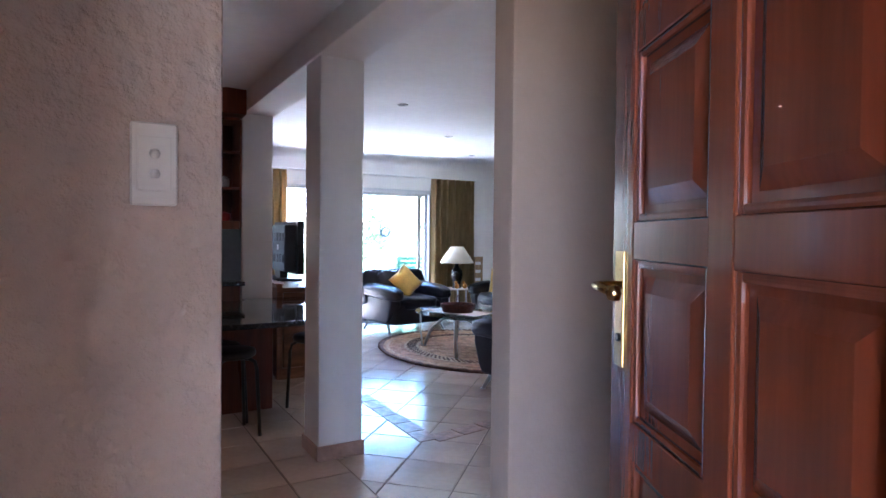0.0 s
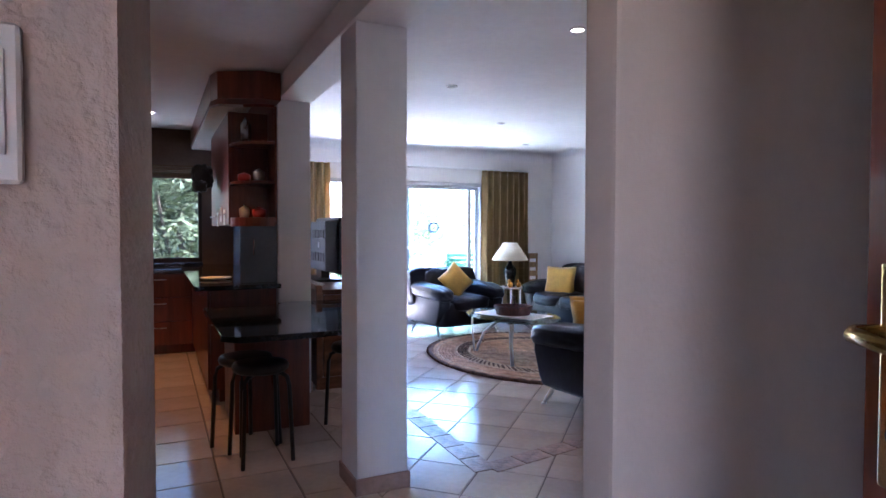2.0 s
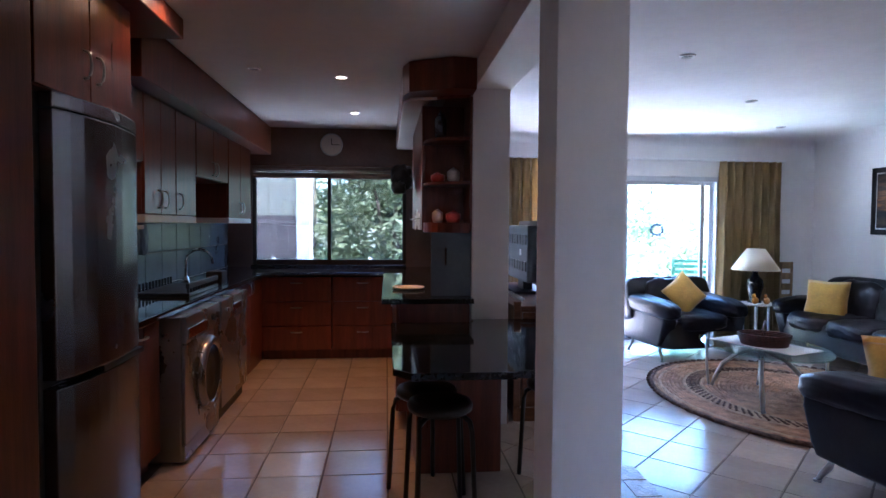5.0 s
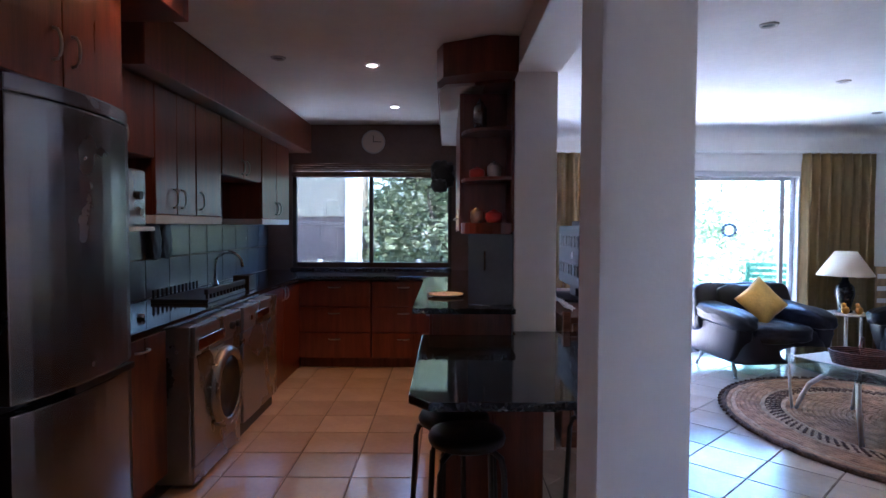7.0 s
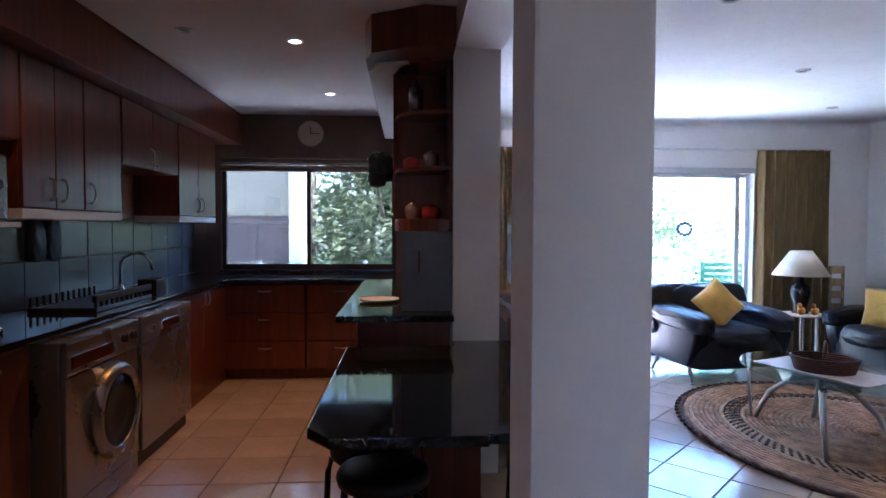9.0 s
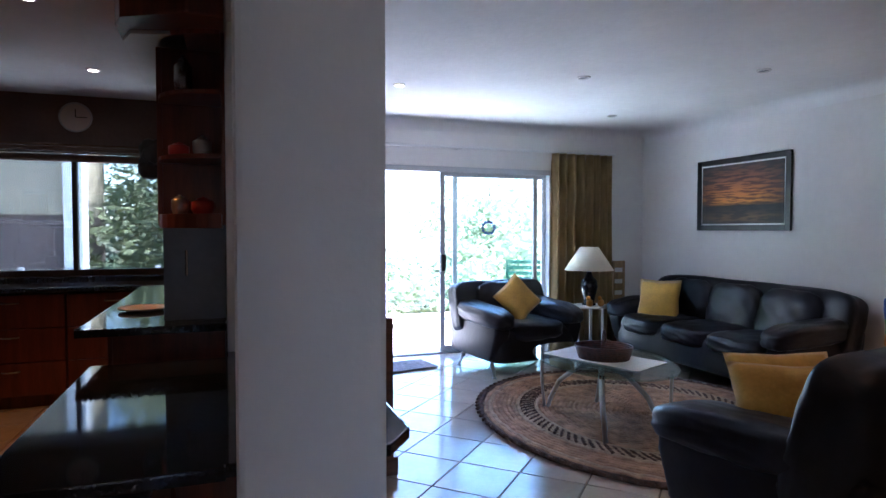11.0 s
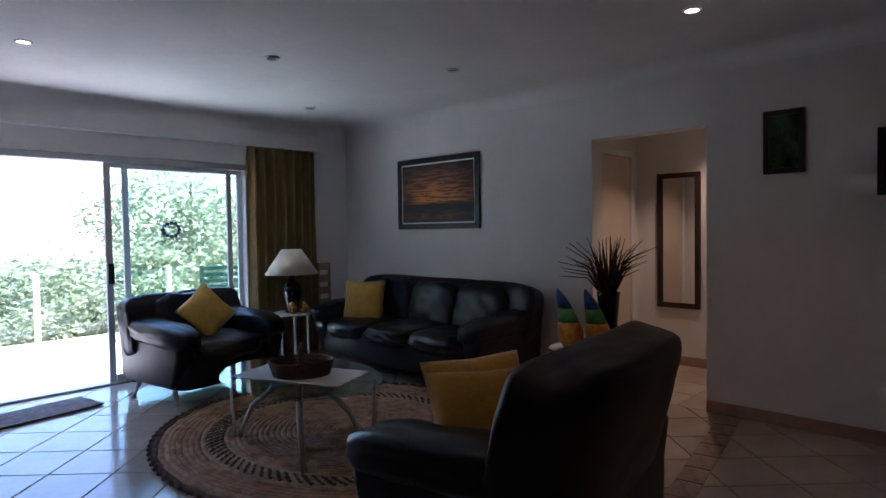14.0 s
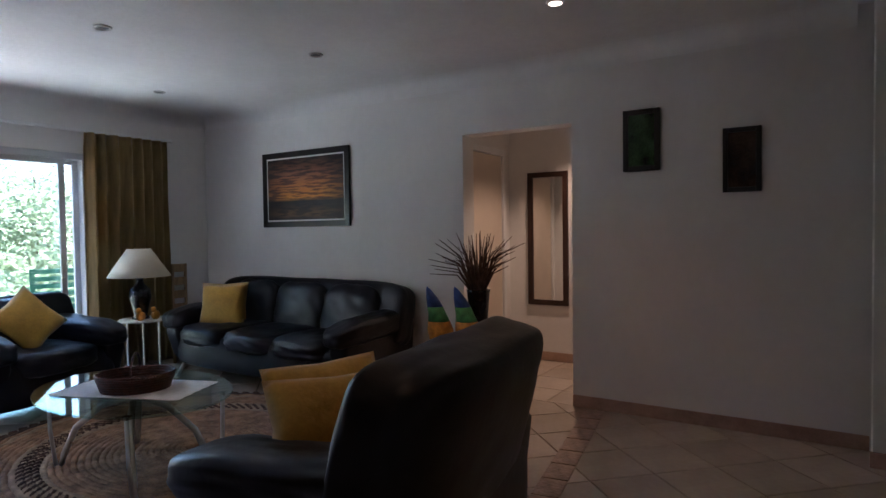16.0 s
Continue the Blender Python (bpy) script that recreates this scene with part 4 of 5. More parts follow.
scatter(pose(3.92, 7.25, 0.67, 66, 0, 4) @ pose(0, 0, 0, 0, 0, 38), "mustard yellow square cushion set cornerwise on the armchair", 1, 0.38, 0.38)
scatter(pose(5.36, 6.98, 0.62, 74, 0, -62), "mustard yellow square cushion leaning on the sofa back", 4)
scatter(pose(5.45, 7.08, 0.62, 76, 0, -56), "mustard yellow square cushion behind another one on the sofa", 7)
scatter(pose(3.39, 3.78, 0.655, 60, 0, -32), "mustard yellow square cushion on the armchair seat", 11, 0.48, 0.32)
scatter(pose(3.48, 3.91, 0.67, 62, 0, -18), "mustard yellow square cushion leaning on the armchair back", 14, 0.46, 0.32)

# coffee table
ctb = thing("coffee_table", "oval glass coffee table on curved metal legs", "coffee table", pose(3.70, 5.54, 0.02, 0, 0, -3))
part("glass_top", lathe([(0.0, 0.423), (0.994, 0.423), (1.0, 0.429), (0.994, 0.435), (0.0, 0.435)], 56, sx=0.43, sy=0.62), "glass_green", ctb, "clear greenish glass top")
for sx in (-1, 1):
    for sy in (-1, 1):
        part("leg", tube([(0.205 * sx, 0.395 * sy, 0.0), (0.20 * sx, 0.37 * sy, 0.07), (0.17 * sx, 0.29 * sy, 0.22), (0.10 * sx, 0.16 * sy, 0.34), (0.02 * sx, 0.04 * sy, 0.395)], 0.017, 10), "nickel", ctb, "curved brushed metal leg", True)
        part("strut", tube([(0.25 * sx, 0.42 * sy, 0.415), (0.245 * sx, 0.42 * sy, 0.2), (0.225 * sx, 0.41 * sy, 0.0)], 0.011, 8), "nickel", ctb, smooth=True)
        part("pad", lathe([(0.022, 0.408), (0.022, 0.4225), (0, 0.4225)], 12, (0.25 * sx, 0.42 * sy, 0)), "chrome", ctb)
part("ring", lathe([(0.06, 0.385), (0.075, 0.395), (0.06, 0.405), (0.05, 0.395), (0.06, 0.385)], 20), "nickel", ctb, smooth=True)
dl = bmesh.new()
bmesh.ops.create_grid(dl, x_segments=16, y_segments=12, size=1)
for v in dl.verts:
    e = max(abs(v.co.x), abs(v.co.y))
    k = 1 + (0.02 * math.cos(v.co.y * 22) if abs(v.co.x) == 1 else 0)
    v.co = Vector((v.co.x * 0.37 * k, v.co.y * 0.19 * k, 0.003 * noise.noise(v.co * 3)))
r = bmesh.ops.extrude_face_region(dl, geom=dl.faces[:])
bmesh.ops.translate(dl, verts=[g for g in r["geom"] if isinstance(g, bmesh.types.BMVert)], vec=(0, 0, 0.003))
o = tagged(part("table_runner", dl, "doily"), "white lace cloth on the glass table", "cloth")
o.matrix_basis = pose(3.70, 5.52, 0.459, 0, 0, -68)
bk = thing("basket", "dark brown oval wicker basket with a handle", "basket", pose(3.69, 5.50, 0.464, 0, 0, -40))
b = bmesh.new()
for i in range(7):
    z = 0.006 + 0.013 * i
    rr = 0.165 + 0.004 * i
    pts = [(rr * math.cos(2 * math.pi * j / 40), rr * 0.82 * math.sin(2 * math.pi * j / 40), z) for j in range(41)]
    tube(pts, 0.0075, 6, b, caps=False)
part("weave", b, "wicker", bk, smooth=True)
part("base", lathe([(0, 0), (0.16, 0), (0.16, 0.008), (0, 0.008)], 32, sy=0.82), "wicker", bk)
part("handle", tube([(0.0, 0.13 * math.cos(math.pi * i / 12), 0.085 + 0.10 * math.sin(math.pi * i / 12)) for i in range(13)], 0.006, 6), "wicker", bk, smooth=True)

# braided rug of nested oval ropes
rug = thing("rug", "oval braided jute rug with dark flecked bands", "rug", pose(4.07, 5.55, 0, 0, 0, 6))
RA, RB = 1.12, 1.32
part("backing", lathe([(0, 0.001), (1.0, 0.001), (1.0, 0.006), (0, 0.006)], 64, sx=RA - 0.02, sy=RB - 0.02), "braid", rug)
n = 34
for i in range(n):
    k = 1 - i / n
    a, c = RA * k - 0.008, RB * k - 0.008 if i < n - 1 else 0.05
    if a < 0.03:
        continue
    mat = "braid_dark" if i == 0 else ("braid_light" if i in (8, 9, 10, 11, 12, 2) else "braid")
    steps = 110
    b = bmesh.new()
    pts = [(a * math.cos(2 * math.pi * j / steps) * (1 + 0.004 * math.sin(j * 1.9)), c * math.sin(2 * math.pi * j / steps) * (1 + 0.004 * math.sin(j * 1.9)), 0.009 + 0.003 * math.sin(j * 2.4 + i)) for j in range(steps + 1)]
    tube(pts, 0.021, 6, b, caps=False)
    part("braid", b, mat, rug, smooth=True)
    if i == 0 or 9 <= i <= 11:
        b = bmesh.new()
        for j in range(96):
            a0, a1 = 2 * math.pi * (j + 0.5 * (i % 2)) / 96, 2 * math.pi * (j + 0.5 * (i % 2) + 0.55) / 96
            k0, k1 = (1.012, 1.03) if i == 0 else (0.985, 1.015)
            tube([(a * k0 * math.cos(a0), c * k0 * math.sin(a0), 0.022), (a * k1 * math.cos(a1), c * k1 * math.sin(a1), 0.022)], 0.012, 5, b)
        tagged(part("fleck", b, "braid_dark", rug, "", True), "dark brown stitched flecks in the rug", kind="stuff")

# lamp table and lamp
lt = thing("side_table", "small round table with a metal cage stand", "side table", pose(5.03, 7.68, 0))
part("top", lathe([(0, 0.49), (0.2, 0.49), (0.21, 0.50), (0.2, 0.51), (0, 0.51)], 32), "white_plastic", lt, smooth=True)
for i in range(6):
    a = math.pi / 3 * i
    part("bar", tube([(0.15 * math.cos(a), 0.15 * math.sin(a), 0), (0.15 * math.cos(a), 0.15 * math.sin(a), 0.49)], 0.008), "nickel", lt)
part("foot_ring", lathe([(0.145, 0), (0.165, 0.006), (0.145, 0.014), (0.14, 0.006), (0.145, 0)], 28), "nickel", lt, smooth=True)
lm = thing("table_lamp", "table lamp with dark urn base and cream shade", "lamp", pose(5.02, 7.70, 0.51))
part("base", lathe([(0.0, 0), (0.075, 0), (0.075, 0.015), (0.055, 0.03), (0.075, 0.12), (0.095, 0.2), (0.085, 0.27), (0.045, 0.31), (0.03, 0.34), (0.03, 0.37), (0, 0.37)], 28), "ceramic_dark", lm, smooth=True)
part("stem", tube([(0, 0, 0.36), (0, 0, 0.58)], 0.008), "brass", lm)
part("shade", lathe([(0.265, 0.385), (0.10, 0.635), (0.097, 0.635), (0.262, 0.385), (0.265, 0.385)], 36), "shade", lm, "cream cone lampshade", True)
for i, (x, y) in enumerate(((4.94, 7.56), (5.06, 7.53))):
    t = thing("figurine", "small yellow duck figurine on the side table", "figurine", pose(x, y, 0.51, 0, 0, 30))
    b = soft_box(0, 0, 0.04, 0.10, 0.06, 0.08, 2.2, 6)
    soft_box(-0.035, 0, 0.095, 0.045, 0.045, 0.05, 2.2, 5, bm=b)
    me = mesh_of("figurine_body", b, "orange", True)
    ob = new("figure", me)
    ob.parent = t
ws = thing("wall_stand", "light wooden slatted rack in the corner behind the lamp", "rack", pose(5.52, 7.86, 0))
for x in (-0.07, 0.07):
    part("post", box(x - 0.012, -0.012, 0, x + 0.012, 0.012, 0.98, 0.003, 1), "light_wood", ws)
for i in range(6):
    part("rail", box(-0.075, -0.018, 0.25 + 0.13 * i, 0.075, -0.012, 0.33 + 0.13 * i, 0.002, 1), "light_wood", ws)


# curtains
def curtain(x0, x1, label, seed):
    rng = random.Random(seed)
    t = thing("curtain", label, "curtain", None, "lounge curtains")
    n = 150
    b = bmesh.new()
    rows = []
    zs = [2.195, 2.15, 2.07, 1.6, 1.1, 0.6, 0.04]
    ph = [rng.uniform(0, 6) for _ in range(4)]
    for z in zs:
        amp = 0.028 if z > 2.1 else 0.05
        row = []
        for i in range(n + 1):
            u = i / n
            wv = math.sin(u * (x1 - x0) * 58 + ph[0] + 0.8 * math.sin(u * 9 + ph[1]) + 0.25 * math.sin(z * 2 + ph[2]))
            row.append(b.verts.new((x0 + (x1 - x0) * u, 8.01 + amp * wv + 0.01 * noise.noise(Vector((u * 6, z, seed))), z)))
        rows.append(row)
    for p, q in zip(rows, rows[1:]):
        for i in range(n):
            b.faces.new((p[i], p[i + 1], q[i + 1], q[i]))
    r = bmesh.ops.solidify(b, geom=b.faces[:], thickness=0.004)
    part("cloth", b, "curtain", t, smooth=True)
    return t


curtain(1.75, 2.46, "gold-brown pleated curtain drawn aside at the patio door", 3)
curtain(4.735, 5.52, "gold-brown pleated curtain drawn aside beside the lamp", 8)
rd = thing("curtain_rail", "white curtain rail over the patio door", "curtain rail")
part("rail", box(1.7, 8.03, 2.2, 5.6, 8.06, 2.225, 0.003, 1), "white_paint", rd)
for x in (1.9, 3.6, 5.4):
    part("bracket", box(x, 8.06, 2.195, x + 0.03, 8.1, 2.235), "white_paint", rd)

# pictures on the east wall
def sunset():
    m = bpy.data.materials.new("sunset_painting")
    m.use_nodes = True
    nt = m.node_tree
    tc = nt.nodes.new("ShaderNodeTexCoord")
    sep = nt.nodes.new("ShaderNodeSeparateXYZ")
    nt.links.new(tc.outputs["Generated"], sep.inputs[0])
    nz = nt.nodes.new("ShaderNodeTexNoise")
    mp = nt.nodes.new("ShaderNodeMapping")
    mp.inputs["Scale"].default_value = (1, 3.0, 16)
    nt.links.new(tc.outputs["Generated"], mp.inputs[0])
    nt.links.new(mp.outputs[0], nz.inputs["Vector"])
    nz.inputs["Scale"].default_value = 1.6
    ramp = nt.nodes.new("ShaderNodeValToRGB")
    cr = ramp.color_ramp
    stops = ((0.0, (0.03, 0.016, 0.01)), (0.10, (0.16, 0.08, 0.03)), (0.20, (0.05, 0.022, 0.012)), (0.30, (0.012, 0.010, 0.008)), (0.36, (0.75, 0.28, 0.03)), (0.55, (0.62, 0.20, 0.03)), (0.75, (0.30, 0.10, 0.04)), (1.0, (0.04, 0.02, 0.014)))
    while len(cr.elements) < len(stops):
        cr.elements.new(0.5)
    for e, (p, c) in zip(cr.elements, stops):
        e.position, e.color = p, (*c, 1)
    nt.links.new(sep.outputs["Z"], ramp.inputs[0])
    r2 = nt.nodes.new("ShaderNodeValToRGB")
    r2.color_ramp.elements[0].position, r2.color_ramp.elements[1].position = 0.42, 0.56
    r2.color_ramp.elements[0].color = (0.25, 0.2, 0.2, 1)
    nt.links.new(nz.outputs["Fac"], r2.inputs[0])
    vig = nt.nodes.new("ShaderNodeMath")
    vig.operation = "PINGPONG"
    vig.inputs[1].default_value = 0.5
    nt.links.new(sep.outputs["Y"], vig.inputs[0])
    mr = nt.nodes.new("ShaderNodeMapRange")
    mr.inputs["From Min"].default_value, mr.inputs["From Max"].default_value, mr.inputs["To Min"].default_value = 0.02, 0.3, 0.3
    nt.links.new(vig.outputs[0], mr.inputs["Value"])
    mx = nt.nodes.new("ShaderNodeMixRGB")
    mx.blend_type = "MULTIPLY"
    mx.inputs[0].default_value = 1
    nt.links.new(ramp.outputs[0], mx.inputs[1])
    nt.links.new(r2.outputs[0], mx.inputs[2])
    m2 = nt.nodes.new("ShaderNodeMixRGB")
    m2.blend_type = "MULTIPLY"
    m2.inputs[0].default_value = 1
    nt.links.new(mx.outputs[0], m2.inputs[1])
    nt.links.new(mr.outputs[0], m2.inputs[2])
    nt.links.new(m2.outputs[0], nt.nodes["Principled BSDF"].inputs["Base Color"])
    nt.nodes["Principled BSDF"].inputs["Roughness"].default_value = 0.5
    return m


M["sunset"] = sunset()
M["print_green"] = material("print_green", (0.04, 0.09, 0.035), 0.25, vary=0.5, scale=9)
M["print_brown"] = material("print_brown", (0.05, 0.03, 0.022), 0.25, vary=0.5, scale=9)


def framed(name, label, y0, y1, z0, z1, x, fw, frame_mat, mount, art):
    t = thing(name, label, "picture")
    b = bmesh.new()
    for q in ((x - 0.025, y0, z0, x, y0 + fw, z1), (x - 0.025, y1 - fw, z0, x, y1, z1), (x - 0.025, y0 + fw, z0, x, y1 - fw, z0 + fw), (x - 0.025, y0 + fw, z1 - fw, x, y1 - fw, z1)):
        box(*q, bevel=0.005, seg=2, bm=b)
    part("frame", b, frame_mat, t)
    k = fw
    if mount:
        part("mount", box(x - 0.014, y0 + k, z0 + k, x - 0.002, y1 - k, z1 - k), "white_paint", t)
        k += 0.014
    part("canvas", box(x - 0.017, y0 + k, z0 + k, x - 0.0145, y1 - k, z1 - k), art, t)
    return t


framed("painting", "framed sunset landscape painting in orange and brown", 6.04, 7.17, 1.327, 2.05, 6.028, 0.055, "frame_black", True, "sunset")
framed("small_picture", "small dark-framed green print", 3.36, 3.60, 1.65, 2.058, 6.028, 0.035, "frame_black", False, "print_green")
framed("small_picture", "small dark-framed brown print", 2.77, 2.985, 1.485, 1.88, 6.028, 0.03, "frame_black", False, "print_brown")

# hall
mi = thing("mirror", "tall narrow mirror in a dark brown wooden frame", "mirror")
b = bmesh.new()
Y0, Y1, Z0, Z1, XM = 4.50, 4.91, 0.54, 1.82, 7.348
for q in ((XM - 0.03, Y0, Z0, XM, Y0 + 0.05, Z1), (XM - 0.03, Y1 - 0.05, Z0, XM, Y1, Z1), (XM - 0.03, Y0 + 0.05, Z0, XM, Y1 - 0.05, Z0 + 0.05), (XM - 0.03, Y0 + 0.05, Z1 - 0.05, XM, Y1 - 0.05, Z1)):
    box(*q, bevel=0.006, seg=2, bm=b)
part("frame", b, "frame_brown", mi)
part("glass", box(XM - 0.012, Y0 + 0.05, Z0 + 0.05, XM - 0.004, Y1 - 0.05, Z1 - 0.05), "mirror", mi)
hd = tagged(thing("door_3", "white painted hall door standing in its frame", "door"), kind="structure")
b = bmesh.new()
for q in ((6.27, 5.07, 0, 6.33, 5.12, 2.04), (7.13, 5.07, 0, 7.19, 5.12, 2.04), (6.33, 5.07, 1.98, 7.13, 5.12, 2.04)):
    box(*q, bevel=0.004, seg=1, bm=b)
part("door_frame", b, "white_paint", hd)
part("door_leaf", box(6.335, 5.09, 0.01, 7.125, 5.118, 1.975, 0.003, 1), "white_plastic", hd)

# corner table with parrots and dried reeds
ctt = thing("corner_table", "low dark side table beside the sofa", "side table", pose(5.54, 4.60, 0))
part("top", lathe([(0, 0.43), (0.3, 0.43), (0.31, 0.44), (0.3, 0.455), (0, 0.455)], 32), "cabinet_wood", ctt, smooth=True)
for i in range(3):
    a = 2 * math.pi * i / 3 + 0.5
    part("leg", tube([(0.22 * math.cos(a), 0.22 * math.sin(a), 0), (0.2 * math.cos(a), 0.2 * math.sin(a), 0.43)], 0.016), "black_metal", ctt)
tagged(part("doily", lathe([(0, 0), (0.2, 0), (0.2, 0.004), (0, 0.004)], 24, (5.44, 4.66, 0.456)), "doily"), "round white doily on the corner table", "cloth")
vs = thing("reed_vase", "tall dark vase filled with dried brown reeds", "vase", pose(5.60, 4.50, 0.456))
part("vase", lathe([(0, 0), (0.075, 0), (0.06, 0.03), (0.065, 0.2), (0.08, 0.38), (0.085, 0.40), (0.07, 0.40), (0.07, 0.3), (0, 0.28)], 24), "ceramic_dark", vs, smooth=True)
rng = random.Random(5)
b = bmesh.new()
for i in range(95):
    a, sp_ = rng.uniform(0, 2 * math.pi), min(0.27, abs(rng.gauss(0, 0.16)))
    h = 0.52 + rng.uniform(0.0, 0.26)
    c, s = math.cos(a), math.sin(a)
    tube([(0.03 * c, 0.03 * s, 0.36), (0.06 * c + sp_ * 0.35 * c, 0.06 * s + sp_ * 0.35 * s, 0.36 + (h - 0.3) * 0.6), (sp_ * 1.2 * c + 0.05 * c, sp_ * 1.2 * s + 0.05 * s, h + 0.05 - sp_ * 0.3)], 0.007, 4, b, 0.002)
part("reeds", b, "reed", vs, "spray of dried brown reeds")


def parrot(x, y, rz):
    """A painted parrot ornament as one mesh with bands of colour."""
    b = bmesh.new()
    lathe([(0.0, 0.0), (0.055, 0.0), (0.085, 0.06), (0.09, 0.13), (0.075, 0.19)], 18, bm=b)
    k1 = len(b.faces)
    lathe([(0.075, 0.19), (0.062, 0.24), (0.055, 0.29)], 18, bm=b)
    k2 = len(b.faces)
    lathe([(0.055, 0.29), (0.04, 0.35), (0.015, 0.41), (0.0, 0.43)], 18, bm=b)
    b.faces.ensure_lookup_table()
    for i, f in enumerate(b.faces):
        f.material_index = 0 if i < k1 else (1 if i < k2 else 2)
    for v in b.verts:
        v.co.y += 0.10 * (v.co.z / 0.43) ** 2
    ob = new("parrot_ornament", mesh_of("parrot_ornament", b, ["orange", "green", "blue"], True))
    ob.matrix_basis = pose(x, y, 0.461, 0, 0, rz)
    tagged(ob, "painted wooden bird ornament in orange, green and blue", "ornament", "pair of ornaments")


parrot(5.40, 4.68, 40)
parrot(5.47, 4.50, 40)

# television and its cabinet
tvc = thing("tv_cabinet", "brown wooden television cabinet with corner posts", "cabinet")
part("body", box(1.62, 5.22, 0.06, 2.10, 6.95, 0.80, 0.004, 1), "cabinet_wood", tvc)
part("top", box(1.60, 5.18, 0.80, 2.13, 6.98, 0.825, 0.005), "cabinet_wood", tvc)
part("end_panel", box(1.66, 5.185, 0.10, 2.07, 5.22, 0.78, 0.004, 1), "cabinet_wood", tvc)
for x in (1.62, 2.10):
    for y in (5.20, 6.95):
        part("post", box(x - 0.025, y - 0.025, 0, x + 0.025, y + 0.025, 0.86, 0.005, 1), "cabinet_wood", tvc)
part("foot_board", box(1.62, 5.17, 0.0, 2.15, 6.98, 0.1, 0.006), "cabinet_wood", tvc)
tv = thing("television", "black television seen from its vented back", "television")
part("stand", box(1.75, 5.9, 0.826, 2.05, 6.5, 0.85, 0.006), "black_plastic", tv)
part("neck", box(1.87, 6.1, 0.85, 1.95, 6.3, 0.93), "black_plastic", tv)
part("panel", box(1.95, 5.75, 0.90, 2.02, 6.65, 1.44, 0.01), "black_plastic", tv)
bk_ = part("back_cover", box(1.83, 5.80, 0.93, 1.95, 6.60, 1.40, 0.02), "grey_plastic", tv)
for i in range(7):
    for k in range(2):
        part("vent", box(1.822, 5.83 + 0.105 * i, 1.02 + 0.22 * k, 1.83, 5.91 + 0.105 * i, 1.10 + 0.22 * k), "black_plastic", bk_)
part("label_sticker", box(1.818, 5.98, 1.15, 1.822, 6.03, 1.20), "white_paint", bk_)
b = bmesh.new()
for i in range(5):
    tube([(1.70 + 0.02 * math.sin(j * 1.3 + i), 5.4 + 0.09 * j, 0.835 + 0.02 * abs(math.sin(j * 1.1 + i * 2))) for j in range(10)], 0.005, 5, b)
tagged(part("cable", b, "white_paint"), "tangle of pale cables behind the television", "cable")

dm = bmesh.new()
bmesh.ops.create_grid(dm, x_segments=14, y_segments=10, size=1)
for v in dm.verts:
    v.co = Vector((v.co.x * 0.42, v.co.y * 0.19, 0.006 + 0.004 * noise.noise(v.co * 2.5)))
r = bmesh.ops.extrude_face_region(dm, geom=dm.faces[:])
bmesh.ops.translate(dm, verts=[g for g in r["geom"] if isinstance(g, bmesh.types.BMVert)], vec=(0, 0, 0.012))
o = tagged(part("door_mat", dm, "mat"), "brown doormat inside the patio door", "mat")
o.matrix_basis = pose(2.75, 7.61, 0, 0, 0, 9)


# ---- floor tiles ----
def clip(poly, x0, y0, x1, y1):
    for axis, lim, sgn in ((0, x0, 1), (0, x1, -1), (1, y0, 1), (1, y1, -1)):
        out = []
        for a, b in zip(poly, poly[1:] + poly[:1]):
            ia, ib = sgn * (a[axis] - lim) >= 0, sgn * (b[axis] - lim) >= 0
            if ia:
                out.append(a)
            if ia != ib:
                k = (lim - a[axis]) / (b[axis] - a[axis])
                out.append((a[0] + k * (b[0] - a[0]), a[1] + k * (b[1] - a[1])))
        poly = out
        if len(poly) < 3:
            return []
    return poly


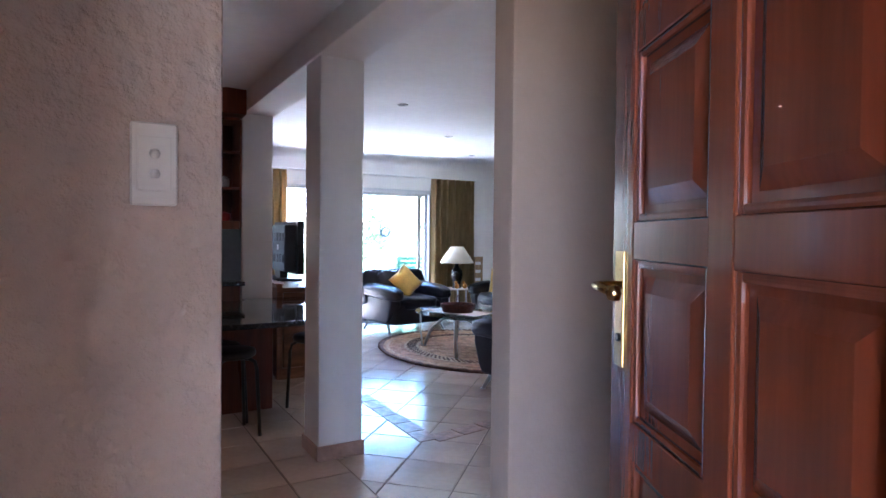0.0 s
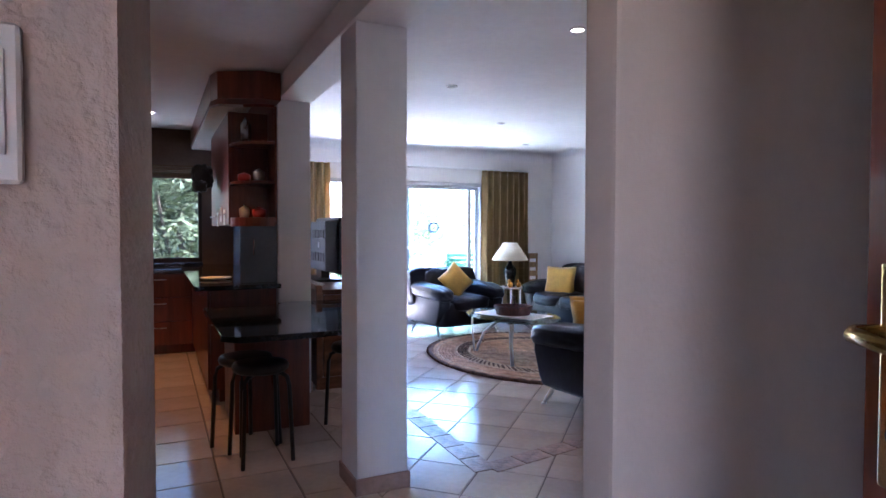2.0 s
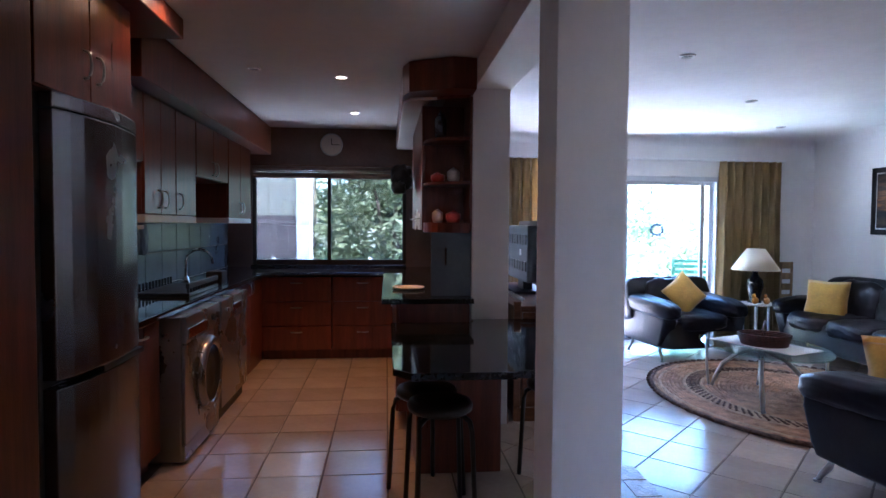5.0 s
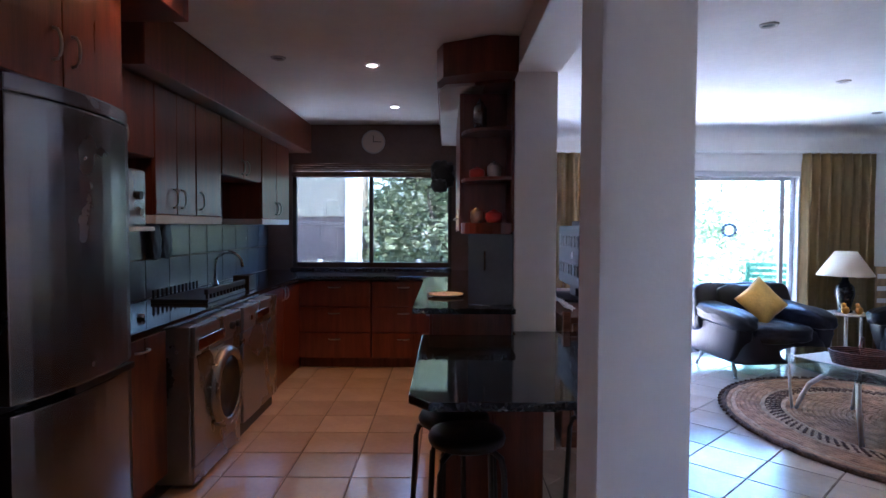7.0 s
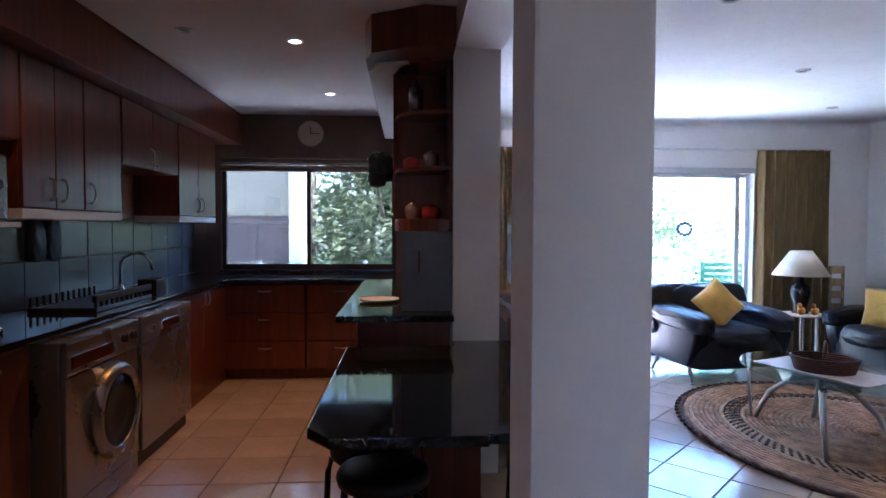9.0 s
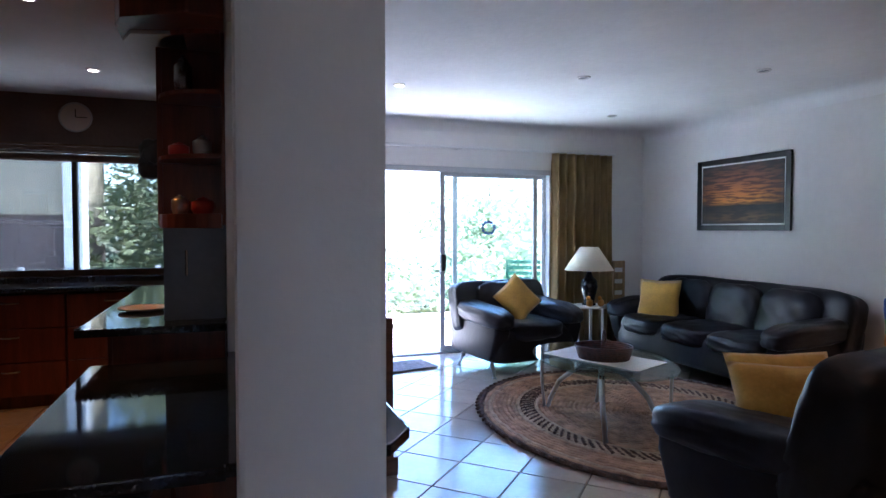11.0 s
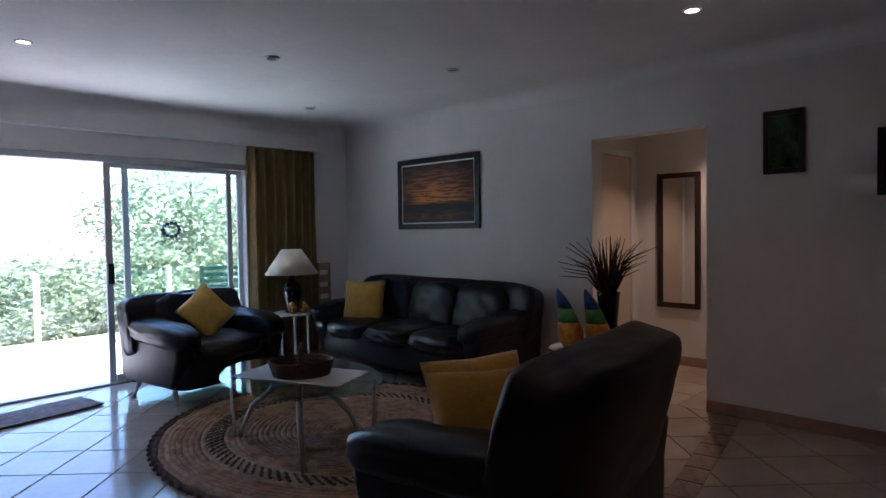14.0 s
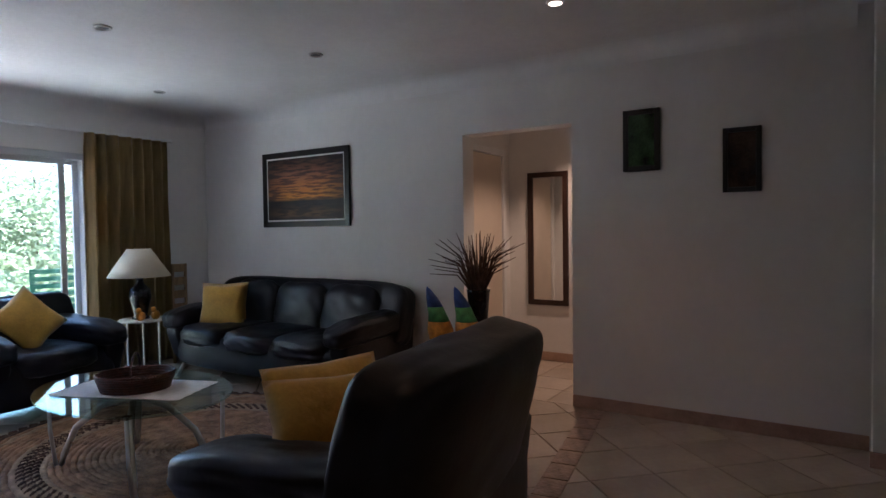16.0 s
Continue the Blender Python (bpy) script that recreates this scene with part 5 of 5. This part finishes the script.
def tile_mesh(poly):
    cx, cy = sum(p[0] for p in poly) / len(poly), sum(p[1] for p in poly) / len(poly)
    b = bmesh.new()
    lo = [b.verts.new((x - cx, y - cy, -0.006)) for x, y in poly]
    hi = [b.verts.new(((x - cx) * 0.985, (y - cy) * 0.985, 0.0)) for x, y in poly]
    b.faces.new(hi)
    for i in range(len(poly)):
        j = (i + 1) % len(poly)
        b.faces.new((lo[i], lo[j], hi[j], hi[i]))
    return mesh_of("tile", b, "tile"), cx, cy


floor = bpy.data.objects["floor"]


def lay(region, pitch, angle, ox, oy):
    x0, y0, x1, y1 = region
    c, s = math.cos(radians(angle)), math.sin(radians(angle))
    full = None
    h = pitch / 2 - 0.0035
    n = int(9 / pitch)
    for i in range(-n, n):
        for j in range(-n, n):
            u, v = i * pitch, j * pitch
            cx, cy = ox + u * c - v * s, oy + u * s + v * c
            if not (x0 - 0.4 < cx < x1 + 0.4 and y0 - 0.4 < cy < y1 + 0.4):
                continue
            poly = [(cx + a * h * c - b * h * s, cy + a * h * s + b * h * c) for a, b in ((-1, -1), (1, -1), (1, 1), (-1, 1))]
            q = clip(poly, x0, y0, x1, y1)
            if not q:
                continue
            whole = all(x0 <= p[0] <= x1 and y0 <= p[1] <= y1 for p in poly)
            if whole and full:
                me, px, py = full, cx, cy
            else:
                me, px, py = tile_mesh(q)
                if whole:
                    full, px, py = me, cx, cy
            o = new("tile", me)
            o.location = (px, py, 0)
            o.parent = floor


lay((1.41, 1.58, 6.03, 8.1), 0.362, 45, 2.02, 4.46)
lay((-0.6, 1.08, 1.405, 7.35), 0.362, 0, -0.203, 4.885)
lay((-1.1, -0.3, 2.4, 1.075), 0.362, 0, -0.203, 0.88)
lay((6.035, 2.75, 7.33, 5.1), 0.362, 0, 6.2, 4.0)
for x0, y0, x1, y1 in ((2.03, 3.13, 2.06, 4.35), (2.06, 3.15, 6.0, 3.80)):
    d = Vector((x1 - x0, y1 - y0))
    L = d.length
    k = int(L / 0.2)
    for i in range(k):
        c = Vector((x0, y0)) + d * ((i + 0.5) / k)
        o = new("border_tile", bpy.data.meshes.get("border_tile") or mesh_of("border_tile", box(-0.098, -0.068, -0.004, 0.098, 0.068, 0.004, 0.0015, 1), "band"))
        o.matrix_basis = pose(c.x, c.y, 0.0, 0, 0, math.degrees(math.atan2(d.y, d.x)))
        o.parent = floor
